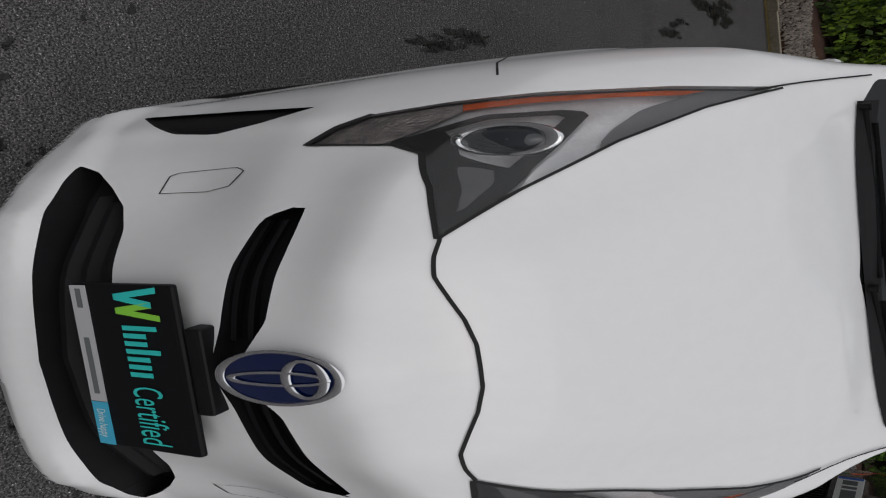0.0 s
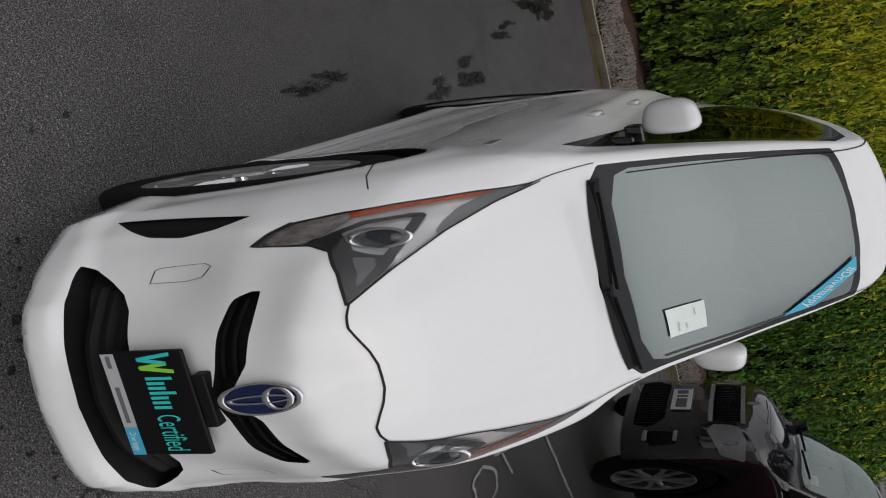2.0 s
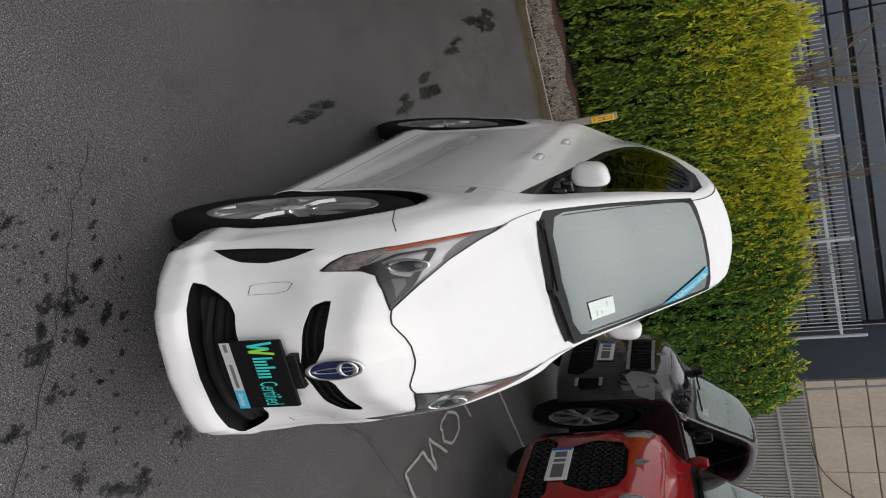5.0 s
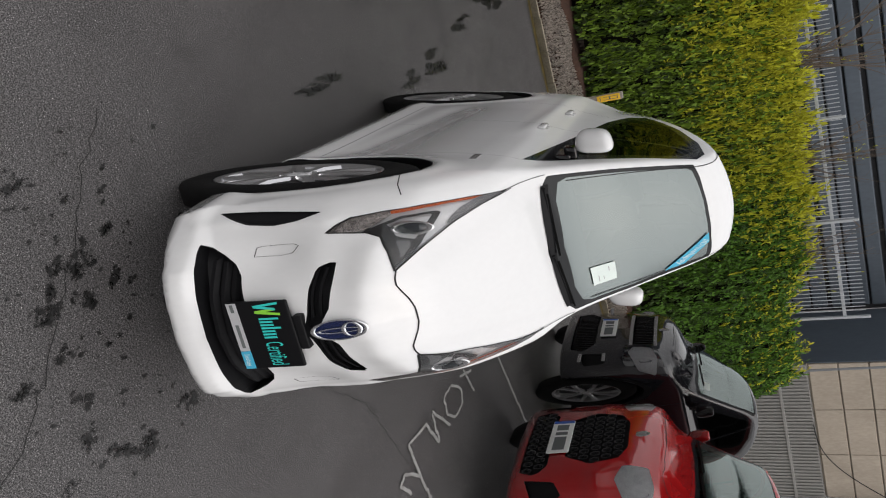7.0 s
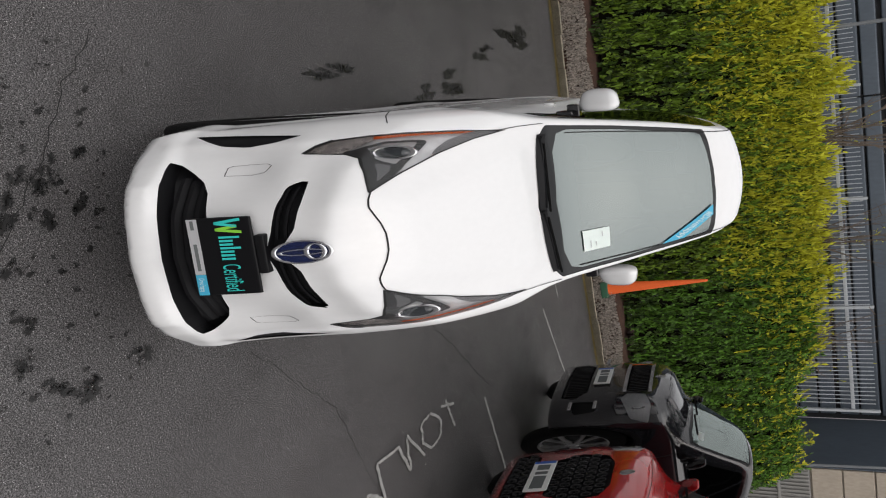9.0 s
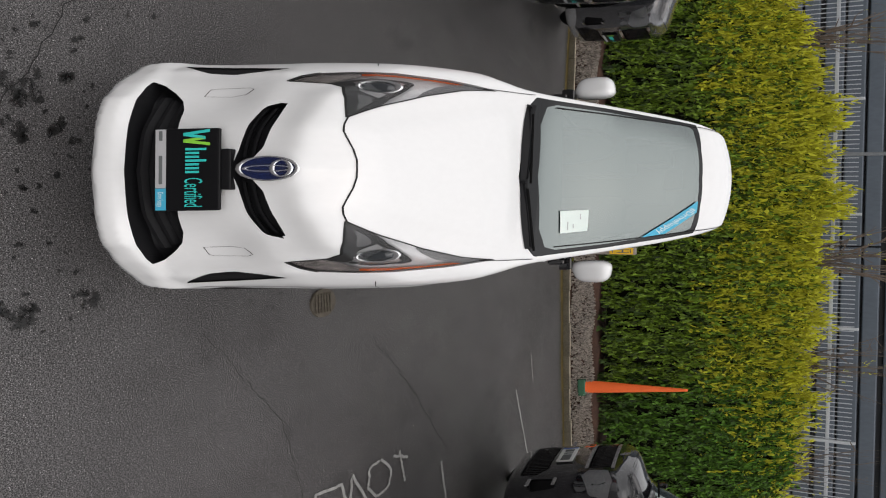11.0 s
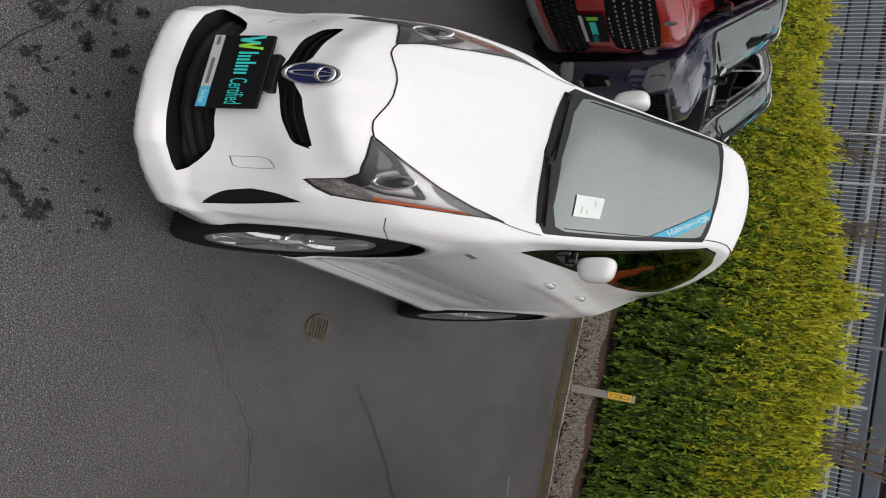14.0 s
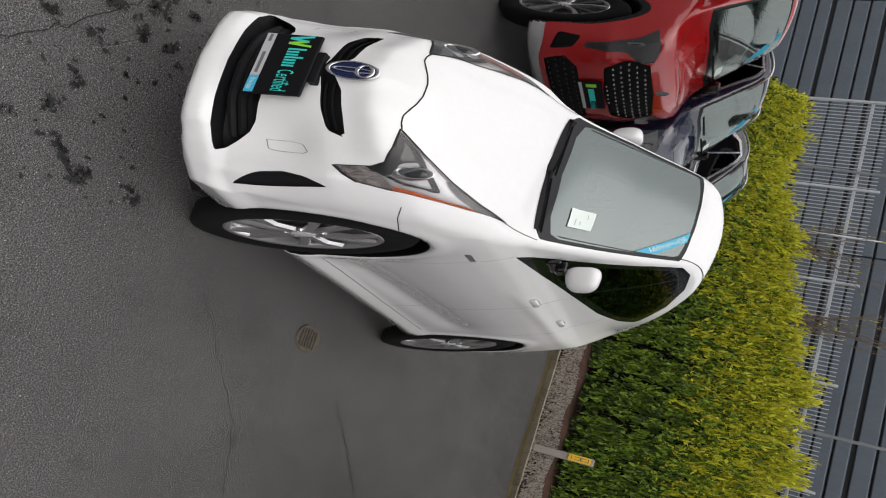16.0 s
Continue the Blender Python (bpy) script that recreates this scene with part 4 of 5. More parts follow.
    part("cowl_cover", (np.array([(x, y, hatch_top(np.array([abs(x)]), np.array([y]))[0] + 0.002) for dy in (0.0, 0.02, 0.05) for x in np.linspace(-0.62, 0.62, 21) for y in [0.992 + dy + 0.22 * x * x]]), [[r * 21 + i, r * 21 + i + 1, (r + 1) * 21 + i + 1, (r + 1) * 21 + i] for r in range(2) for i in range(20)]), PLASTIC, car)

    # papers on the screen
    def on_screen(pts, lift):
        return np.array([(x, y, hatch_top(np.array([abs(x)]), np.array([y]))[0] + lift) for x, y in pts])

    def decal(corners, lift, n=8):
        (a, b, c, d) = [np.array(q, float) for q in corners]
        g = [(1 - v) * ((1 - u) * a + u * b) + v * ((1 - u) * d + u * c) for v in np.linspace(0, 1, n) for u in np.linspace(0, 1, n)]
        return on_screen(g, lift), [[j * n + i, j * n + i + 1, (j + 1) * n + i + 1, (j + 1) * n + i] for j in range(n - 1) for i in range(n - 1)]

    note = part("window_sheet", decal([(0.30, 1.215), (0.50, 1.23), (0.49, 1.345), (0.295, 1.335)], 0.004), PAPER, car, "pale paper notice behind the glass")
    for k, (xa, xb) in enumerate(((0.40, 0.47), (0.42, 0.46), (0.33, 0.38))):
        y = 1.25 + 0.024 * k
        part("print_line", decal([(xa, y), (xb, y + 0.004), (xb, y + 0.008), (xa, y + 0.004)], 0.006, 3), STRIP, note)
    ban = part("window_banner", decal([(0.585, 1.62), (0.565, 1.745), (0.36, 1.895), (0.24, 1.885)], 0.004, 12), CYAN, car, "blue diagonal banner")
    v, f = letters("#Drivehappy", (0.055, 0.075), (0, 0, 0), (1, 0, 0), (0, 1, 0))
    mid, d = np.array((0.44, 1.785)), np.array((-0.285, 0.21))
    d /= np.linalg.norm(d)
    d = -d
    nrm = np.array((-d[1], d[0]))
    part("lettering", (on_screen([mid + a[0] * d + a[1] * nrm for a in v], 0.007), f), PAPER, ban)
    # cabin
    dash = [(x, y, z) for y, z in ((1.10, 0.90), (1.30, 0.945), (1.62, 0.95), (1.70, 0.90), (1.68, 0.55)) for x in np.linspace(-0.66, 0.66, 15)]
    part("dashboard", (np.array(dash), [[r * 15 + i, r * 15 + i + 1, (r + 1) * 15 + i + 1, (r + 1) * 15 + i] for r in range(4) for i in range(14)]), CABIN, car, "dark dashboard", True)
    part("cabin_floor", join(box(-0.7, 0.7, 1.3, 4.2, 0.30, 0.34), box(-0.7, -0.66, 1.3, 4.2, 0.34, 0.88), box(0.66, 0.7, 1.3, 4.2, 0.34, 0.88), box(-0.62, 0.62, 3.75, 3.8, 0.34, 1.2)), CABIN, car)
    part("headliner", (np.array([(x, y, hatch_top(np.array([abs(x)]), np.array([y]))[0] - 0.05) for y in np.linspace(1.98, 3.7, 8) for x in np.linspace(-0.55, 0.55, 9)]), [[r * 9 + i, r * 9 + i + 1, (r + 1) * 9 + i + 1, (r + 1) * 9 + i] for r in range(7) for i in range(8)]), CABIN, car, "", True)
    for x, y in ((-0.36, 2.15), (0.36, 2.15), (-0.38, 3.0), (0.38, 3.0)):
        seat = part("seat", box(x - 0.24, x + 0.24, y - 0.25, y + 0.25, 0.4, 0.58, 0.06), SEAT, car, "dark cloth seat", True)
        back = box(x - 0.23, x + 0.23, y + 0.2, y + 0.34, 0.5, 1.08, 0.06)
        back[0][:, 1] += (back[0][:, 2] - 0.5) * 0.3
        part("backrest", back, SEAT, seat, "", True)
        part("headrest", box(x - 0.12, x + 0.12, y + 0.38, y + 0.48, 1.09, 1.24, 0.045), SEAT, seat, "", True)
    wheel_v = lathe([(0.185 + 0.014 * math.cos(a), 0.014 * math.sin(a)) for a in np.linspace(0, 2 * math.pi, 9)], (0, 0, 0), 1, 36)
    wv = wheel_v[0].copy()
    c, s_ = math.cos(0.45), math.sin(0.45)
    wv = np.stack([wv[:, 0] - 0.36, 1.78 + wv[:, 1] * c + wv[:, 2] * s_, 0.93 - wv[:, 1] * s_ + wv[:, 2] * c], 1)
    st = part("steering_wheel", (wv, wheel_v[1]), PLASTIC, car, "", True)
    part("wheel_boss", box(-0.44, -0.28, 1.74, 1.80, 0.88, 0.98, 0.02), PLASTIC, st, "", True)
    part("rear_view_mirror", box(-0.11, 0.11, 1.86, 1.89, 1.235, 1.295, 0.012), PLASTIC, car, "", True)
    # wheels
    for y in (0.95, 3.65):
        for s in (-1, 1):
            wheel(car, s * (0.835 if y > 2 else 0.828), y, s)
    return car


build_hatchback()


# ---- parked cars round the yard ----
def parked(name, label, at, heading, paint, look_of, group):
    """A parked SUV with its nose at `at` (x, y), looking along heading (+1: towards +x, -1: towards -x)."""
    o = look_of
    if heading < 0:
        TURN[0] = lambda v: np.stack([at[0] + v[:, 1], at[1] - v[:, 0], v[:, 2]], 1)
    else:
        TURN[0] = lambda v: np.stack([at[0] - v[:, 1], at[1] + v[:, 0], v[:, 2]], 1)
    hood, roof = o["hood"], o["roof"]
    nose = curve([(0, 0), (0.3, 0.02), (0.5, 0.06), (0.65, 0.13), (0.78, 0.25), (0.86, 0.42), (0.92, 0.75)])
    face = curve([(0.1, 0.14), (0.2, 0.05), (0.35, 0.01), (0.55, 0.0), (0.75, 0.02), (hood - 0.1, 0.07), (hood, 0.2), (hood + 0.2, 0.9)])
    crest = curve([(-0.2, hood - 0.2), (0.1, hood - 0.05), (0.3, hood), (1.0, hood + 0.09), (1.12, hood + 0.12), (1.75, (hood + roof) / 2 + 0.04), (2.4, roof - 0.045), (2.6, roof - 0.01), (2.9, roof), (3.4, roof - 0.03), (3.9, roof - 0.12), (4.2, roof - 0.35), (4.4, hood)])
    flank = curve([(0.1, 0.92), (0.25, 0.97), (0.5, 1.0), (0.75, 0.995), (hood - 0.02, 0.96), (hood + 0.04, 0.90), (1.2, 0.84), (1.4, 0.77), (1.7, 0.62)])
    half, hubs = o["half"], ((0.86, 0.34), (3.45, 0.34))

    def top(x, y):
        q = np.clip(x / 0.6, 0, 1.4) ** 2
        return crest(y) - 0.035 * q + 0.012 * (1 - step(0.42, 0.5, x)) * (1 - step(0.95, 1.05, y)) * step(0.15, 0.35, y)

    def field(p):
        x, y, z = np.abs(p[:, 0]), p[:, 1], p[:, 2]
        f = face(z) + nose(x * 0.9 / half) - y
        f -= 0.02 * np.exp(-((z - 0.62) / 0.05) ** 2) * step(0.4, 0.6, x)
        side = x - half * flank(z) * (1 - 0.06 * step(3.2, 4.4, y))
        side += 0.012 * np.exp(-((z - 0.45) / 0.08) ** 2) * step(1.2, 1.5, y) * (1 - step(2.8, 3.1, y))
        f = smax(smax(f, side, 0.05), z - top(x, y), 0.05)
        f = smax(smax(f, y - 4.3 + 0.15 * (x / half) ** 4, 0.06), 0.2 - z, 0.04)
        for hy, hz in hubs:
            f = smax(f, np.minimum(0.385 - np.hypot(y - hy, z - hz), x - 0.55), 0.015)
        return f

    car = thing(name, (0, 2.1, 0), label, "car", group)
    sh = Shell(*skin(field, (-half - 0.08, -0.06, 0.15), (half + 0.08, 4.4, roof + 0.06), 0.03))
    axz = lambda fn: (lambda v: fn(np.abs(v[:, 0]), v[:, 2]))  # noqa: E731
    ayz = lambda fn: (lambda v: fn(v[:, 1], v[:, 2]))  # noqa: E731
    axy = lambda fn: (lambda v: fn(np.abs(v[:, 0]), v[:, 1]))  # noqa: E731
    fore = lambda m: m[:, 1] < 0.7  # noqa: E731
    sh.cut("well", lambda v: np.minimum(np.hypot(v[:, 1] - 0.86, v[:, 2] - 0.34), np.hypot(v[:, 1] - 3.45, v[:, 2] - 0.34)) - 0.392)
    sh.cut("cladding", lambda v: np.minimum(np.hypot(v[:, 1] - 0.86, v[:, 2] - 0.34) - 0.44, np.minimum(np.hypot(v[:, 1] - 3.45, v[:, 2] - 0.34) - 0.44, v[:, 2] - 0.33)), where=lambda m: m[:, 1] > 0.45)
    sh.cut("frit", axy(poly([(-0.4, 1.06), (0, 1.06), (0.5, 1.10), (half - 0.14, 1.22), (half - 0.27, 2.45), (0, 2.40), (-0.4, 2.40)])), where=lambda m: (m[:, 2] > hood) & (m[:, 1] < 2.6))
    sh.cut("screen", axy(poly([(-0.4, 1.13), (0, 1.13), (0.5, 1.17), (half - 0.2, 1.27), (half - 0.31, 2.39), (0, 2.35), (-0.4, 2.35)])), among=("frit",))
    flankm = lambda m: np.abs(m[:, 0]) > half * 0.6  # noqa: E731
    b = hood + 0.02
    sh.cut("trim", ayz(poly([(1.35, b), (1.85, b + 0.22), (2.4, roof - 0.14), (2.7, roof - 0.085), (3.3, roof - 0.12), (3.75, roof - 0.25), (3.5, b + 0.10), (2.6, b + 0.02)])), where=flankm)
    sh.cut("pane", ayz(poly([(1.5, b + 0.03), (1.93, b + 0.21), (2.46, roof - 0.17), (2.72, roof - 0.115), (3.25, roof - 0.15), (3.6, roof - 0.27), (3.4, b + 0.11), (2.6, b + 0.05)])), among=("trim",), where=flankm)
    sh.cut("trim", ayz(line_band([(2.75, 0.9), (2.80, roof)], 0.03)), among=("pane",), where=flankm)
    sh.cut("grille", axz(poly(o["grille"])), where=fore)
    sh.cut("lower", axz(poly(o["lower"])), where=fore)
    if o["vent"]:
        sh.cut("vent", axz(poly(o["vent"])), where=fore)
    sh.cut("lamp", axz(poly(o["lamp"])), where=lambda m: m[:, 1] < 0.9)
    if o["skirt"]:
        sh.cut("skirt", lambda v: v[:, 2] - 0.26 - 0.03 * step(0.5, 0.8, np.abs(v[:, 0])), where=lambda m: m[:, 1] < 0.45)
    sh.normals(field, 4.0)

    def sheet(nm, kind, mat, lab="", where=None):
        if kind not in sh.names:
            return None
        v, t, n = sh.piece(kind, where)
        return part(nm, (v, t), mat, car, lab, True, normals=n) if len(t) else None

    sheet("body", "", paint)
    for s in (-1, 1):
        for far in (0, 1):
            sheet("wheel_arch_liner", "well", PLASTIC, "", lambda m: (m[:, 0] * s > 0) & ((m[:, 1] > 2.2) == bool(far)))
    sheet("cladding", "cladding", PLASTIC, "black plastic cladding")
    sheet("windscreen_border", "frit", FRIT)
    g = sheet("windscreen", "screen", GLASS_CLEAR)
    g.visible_shadow = False
    for w in ((lambda m: m[:, 0] < 0), (lambda m: m[:, 0] >= 0)):
        sheet("window_surround", "trim", SILVER if o["rails"] else PIANO, "", w)
        sheet("side_window", "pane", DARK_GLASS, "", w)
        v, t, n = sh.piece("lamp", w)
        if len(t):
            lamp = part("headlamp", sink(v, t, (0, 0.012, -0.004)), o["housing"], car, "clear headlamp with silver inner parts")
            part("lamp_cover", (v, t), LAMP_CLEAR, lamp, "", True, normals=n)
            c = v.mean(0)
            for k in (-1, 1):
                part("reflector", lathe([(0.001, 0.012), (0.03, 0.004), (0.045, -0.012)], c + (k * 0.05, 0.006, 0.004), 1, 16), CHROME, lamp, "", True)
        if o["vent"]:
            v, t, n = sh.piece("vent", w)
            if len(t):
                vent = part("fog_lamp_recess", sink(v, t, (0, 0.04, 0)), PLASTIC, car)
                if o["chrome"]:
                    lo_, hi_ = v.min(0), v.max(0)
                    for zz in (lo_[2], hi_[2]):
                        part("vent_frame", bar((lo_[0], v[:, 1].min() - 0.004, zz), (hi_[0], v[:, 1].min() + 0.02, zz), 0.012), CHROME, vent)
    seam_on(car, field, [(-half + 0.14, 1.12), (-0.66, 0.5), (-0.55, 0.32), (-0.3, 0.25), (0.3, 0.25), (0.55, 0.32), (0.66, 0.5), (half - 0.14, 1.12)], "xy", 0.004, 60)
    for pts in ([(1.32, b), (1.33, 0.36)], [(2.46, b), (2.44, 0.36)], [(3.3, b + 0.1), (3.1, 0.7)]):
        for view in ("yz", "-yz"):
            seam_on(car, field, pts, view, 0.003, 24)
    sheet("skirt", "skirt", SILVER if o["skirt"] == "silver" else PLASTIC)
    for nm, kind in (("grille", "grille"), ("lower_grille", "lower")):
        v, t, n = sh.piece(kind)
        if not len(t):
            continue
        gr = part(nm, sink(v, t, (0, 0.05, 0)), PLASTIC, car, "black front grille")
        lo_, hi_ = v.min(0), v.max(0)
        inside = poly(o["grille" if kind == "grille" else "lower"])
        if o["mesh"] == "cells":
            dx, dz = 0.085, 0.055
            for r, z in enumerate(np.arange(lo_[2] + dz * 0.6, hi_[2], dz)):
                for x in np.arange(lo_[0] + 0.02 + (r % 2) * dx / 2, hi_[0], dx):
                    if inside(np.array([abs(x)]), np.array([z]))[0] < -0.02:
                        y = face(np.array([z]))[0] + nose(np.array([abs(x) * 0.9 / half]))[0]
                        ang = np.linspace(0, 2 * np.pi, 6, endpoint=False)
                        vv = np.concatenate([np.stack([x + q * 0.042 * np.cos(ang), np.full(6, y + d), z + q * 0.028 * np.sin(ang)], 1) for q, d in ((1.0, 0.002), (0.72, 0.002), (0.5, 0.04))])
                        part("grille_cell", (vv, [[k * 6 + i, k * 6 + (i + 1) % 6, (k + 1) * 6 + (i + 1) % 6, (k + 1) * 6 + i] for k in range(2) for i in range(6)]), PIANO, gr)
        elif o["mesh"] == "dots":
            for r, z in enumerate(np.arange(lo_[2] + 0.02, hi_[2], 0.042)):
                for x in np.arange(lo_[0] + 0.02 + (r % 2) * 0.04, hi_[0], 0.08):
                    if inside(np.array([abs(x)]), np.array([z]))[0] < -0.012:
                        y = face(np.array([z]))[0] + nose(np.array([abs(x) * 0.9 / half]))[0]
                        part("grille_stud", box(x - 0.017, x + 0.017, y - 0.002, y + 0.02, z - 0.005, z + 0.005, 0.003), SILVER if kind == "grille" else PIANO, gr)
        else:
            for x in np.arange(lo_[0] + 0.03, hi_[0] - 0.02, 0.045):
                z = np.linspace(lo_[2], hi_[2], 30)
                z = z[inside(np.full(30, abs(x)), z) < -0.008]
                if len(z) > 2:
                    y = face(np.array([z.mean()]))[0] + nose(np.array([abs(x) * 0.9 / half]))[0]
                    part("grille_bar", box(x - 0.006, x + 0.006, y + 0.004, y + 0.05, z[0], z[-1], 0.003), PIANO, gr)
        if o["chrome"] and kind == "grille":
            q = np.linspace(lo_[0], hi_[0], 16)
            for zz in (lo_[2], hi_[2]):
                yy = face(np.full(16, zz)) + nose(np.abs(q) * 0.9 / half)
                vv = np.concatenate([np.stack([q, yy + a, np.full(16, zz + c)], 1) for a, c in ((-0.01, -0.012), (-0.014, 0.0), (-0.01, 0.012), (0.02, 0.0))])
                part("grille_trim", (vv, [[r * 16 + i, r * 16 + i + 1, ((r + 1) % 4) * 16 + i + 1, ((r + 1) % 4) * 16 + i] for r in range(4) for i in range(15)]), CHROME, gr)
    # plate or board
    pz = o["plate_z"]
    py = face(np.array([pz]))[0] - 0.03
    if o["board"]:
        bd = part("sign_board", box(-0.26, 0.26, py, py + 0.025, pz - 0.065, pz + 0.065, 0.006), BOARD, car, "black dealer board with teal lettering")
        part("grey_strip", box(-0.25, 0.25, py - 0.003, py - 0.001, pz - 0.06, pz - 0.042), STRIP, bd)
        part("lettering_bar", box(-0.13, 0.10, py - 0.003, py - 0.001, pz - 0.015, pz + 0.018), TEAL, bd)
        part("emblem_stroke", box(-0.22, -0.16, py - 0.003, py - 0.001, pz - 0.022, pz + 0.035), LIME, bd)
        part("lettering", letters("Certified", (0.05, 0.05), (0.175, py - 0.003, pz), (1, 0, 0), (0, 0, 1)), TEAL, bd)
    else:
        pl = part("number_plate", box(-0.26, 0.26, py, py + 0.02, pz - 0.055, pz + 0.055, 0.006), PLATE, car, "white number plate with a blue edge")
        part("plate_band", box(-0.258, -0.215, py - 0.002, py - 0.0005, pz - 0.052, pz + 0.052), PLATE_BLUE, pl)
        for x0, x1 in ((-0.19, -0.10), (-0.07, -0.02), (0.01, 0.22)):
            part("plate_bar", box(x0, x1, py - 0.002, py - 0.0005, pz - 0.03, pz + 0.03), INK, pl)
    by = face(np.array([o["badge_z"]]))[0] - 0.012
    part("badge", lathe([(0.001, -0.006), (0.04, -0.004), (0.045, 0.008)], (0, by, o["badge_z"]), 1, 20), CHROME, car, "round chrome badge", True)
    for s in (-1, 1):
        m = part("door_mirror", box(min(s * (half - 0.03), s * (half + 0.2)), max(s * (half - 0.03), s * (half + 0.2)), 1.46, 1.60, hood + 0.06, hood + 0.20, 0.05), o["mirror"], car, "", True)
        part("mirror_foot", box(min(s * (half - 0.12), s * half), max(s * (half - 0.12), s * half), 1.46, 1.56, hood + 0.02, hood + 0.08, 0.02), PIANO, m)
        if o["rails"]:
            q = np.linspace(1.95, 3.9, 12)
            x = half * 0.70
            zz = top(np.full(12, x), q) + 0.012
            vv = np.concatenate([np.stack([np.full(12, s * (x + a)), q, zz + c], 1) for a, c in ((-0.015, 0), (0.0, 0.03), (0.015, 0))])
            part("roof_rail", (vv, [[r * 12 + i, r * 12 + i + 1, (r + 1) * 12 + i + 1, (r + 1) * 12 + i] for r in range(2) for i in range(11)]), o["rails"], car, "", True)
    for s in (-1, 1):
        part("wiper", bar((s * 0.3 - 0.28, 1.13, top(np.array([0.3]), np.array([1.13]))[0] + 0.02), (s * 0.3 + 0.28, 1.19, top(np.array([0.3]), np.array([1.19]))[0] + 0.02), 0.008, 6), RUBBER, car)
    note = np.array([(x, y, top(np.array([abs(x)]), np.array([y]))[0] + 0.004) for x, y in ((0.40, 1.28), (0.58, 1.30), (0.56, 1.40), (0.39, 1.38))])
    part("window_sheet", (note, [[0, 1, 2, 3]]), PAPER, car)
    if o["board"]:
        q = np.array([(x, y, top(np.array([abs(x)]), np.array([y]))[0] + 0.004) for x, y in ((0.57, 1.75), (0.53, 2.05), (0.25, 2.33), (0.12, 2.30))])
        part("window_banner", (q, [[0, 1, 2, 3]]), CYAN, car)
    part("cabin_floor", join(box(-0.7, 0.7, 1.3, 3.9, 0.4, 0.44), box(-0.65, 0.65, 1.25, 1.6, 0.5, hood + 0.02), box(-0.55, 0.55, 3.7, 3.75, 0.44, roof - 0.3)), CABIN, car)
    for x in (-0.36, 0.36):
        seat = part("seat", box(x - 0.24, x + 0.24, 2.7, 2.85, 0.5, hood + 0.18, 0.05), SEAT, car, "", True)
        part("headrest", box(x - 0.12, x + 0.12, 2.76, 2.84, hood + 0.19, hood + 0.36, 0.04), SEAT, seat, "", True)
    for y in (0.86, 3.45):
        for s in (-1, 1):
            wheel(car, s * (half - 0.035), y, s, 0.34, 0.225, o["spokes"], 0.22, o["dark"])
    TURN[0] = lambda v: v
    return car


SUV = dict(hood=0.99, roof=1.62, half=0.90, grille=[(-0.1, 0.62), (0.36, 0.62), (0.44, 0.72), (0.40, 0.84), (-0.1, 0.86)], lower=[(-0.1, 0.27), (0.5, 0.27), (0.56, 0.36), (0.4, 0.44), (-0.1, 0.44)], vent=[(0.60, 0.34), (0.78, 0.36), (0.76, 0.50), (0.62, 0.50)],
           lamp=[(0.46, 0.74), (0.62, 0.70), (0.82, 0.74), (0.86, 0.86), (0.70, 0.88), (0.50, 0.86)], skirt="", mesh="bars", chrome=True, plate_z=0.52, badge_z=0.90, board=False, mirror=PIANO, rails=None, spokes=10, dark=False, housing=LAMP_GREY)
RIGHT, LEFT = "cars in the row with black and red noses", "cars in the row beside the puddle"
parked("black_suv", "black SUV with chrome grille bar and five-spoke alloys", (5.1, 6.05), -1, BLACK, dict(SUV, housing=LAMP_GREY, grille=[(-0.1, 0.68), (0.42, 0.68), (0.46, 0.76), (0.42, 0.84), (-0.1, 0.85)], spokes=10, rails=None, lamp=[(0.48, 0.70), (0.60, 0.66), (0.84, 0.72), (0.87, 0.84), (0.70, 0.86), (0.50, 0.82)]), RIGHT)
parked("red_crossover", "red crossover with a black honeycomb grille and white plate", (4.82, 3.35), -1, RED, dict(SUV, housing=LAMP_GREY, hood=0.94, roof=1.55, half=0.87, chrome=False, mesh="cells", grille=[(-0.1, 0.46), (0.30, 0.46), (0.42, 0.58), (0.36, 0.72), (0.2, 0.76), (-0.1, 0.76)], lower=[(-0.1, 0.25), (0.46, 0.25), (0.52, 0.33), (0.40, 0.38), (-0.1, 0.38)], vent=[(0.56, 0.28), (0.76, 0.32), (0.74, 0.46), (0.60, 0.42)], plate_z=0.42, badge_z=0.82, mirror=RED), RIGHT)
parked("grey_suv", "dark grey SUV with silver roof rails", (-4.35, 9.3), 1, GREY, dict(SUV, board=True, rails=SILVER, skirt="silver", mirror=GREY, spokes=10, dark=True), LEFT)
parked("navy_suv", "navy blue SUV with chrome-framed grille and roof rails", (-3.9, 5.85), 1, NAVY, dict(SUV, board=True, rails=SILVER, skirt="silver", mirror=PIANO, spokes=10, dark=True), LEFT)
parked("red_suv", "glossy red SUV with a studded black grille and silver skirt", (-4.05, 3.95), 1, RED, dict(SUV, housing=LAMP_WING, board=True, mesh="dots", chrome=False, skirt="silver", mirror=RED, rails=None, grille=[(-0.1, 0.58), (0.46, 0.60), (0.58, 0.72), (0.50, 0.84), (-0.1, 0.86)], lower=[(-0.1, 0.29), (0.55, 0.29), (0.60, 0.40), (0.45, 0.46), (-0.1, 0.46)], lamp=[(0.52, 0.78), (0.66, 0.72), (0.70, 0.50), (0.75, 0.50), (0.80, 0.76), (0.86, 0.86), (0.70, 0.89), (0.54, 0.86)], vent=[(0.66, 0.32), (0.82, 0.36), (0.80, 0.48), (0.70, 0.44)], spokes=10, dark=True), LEFT)


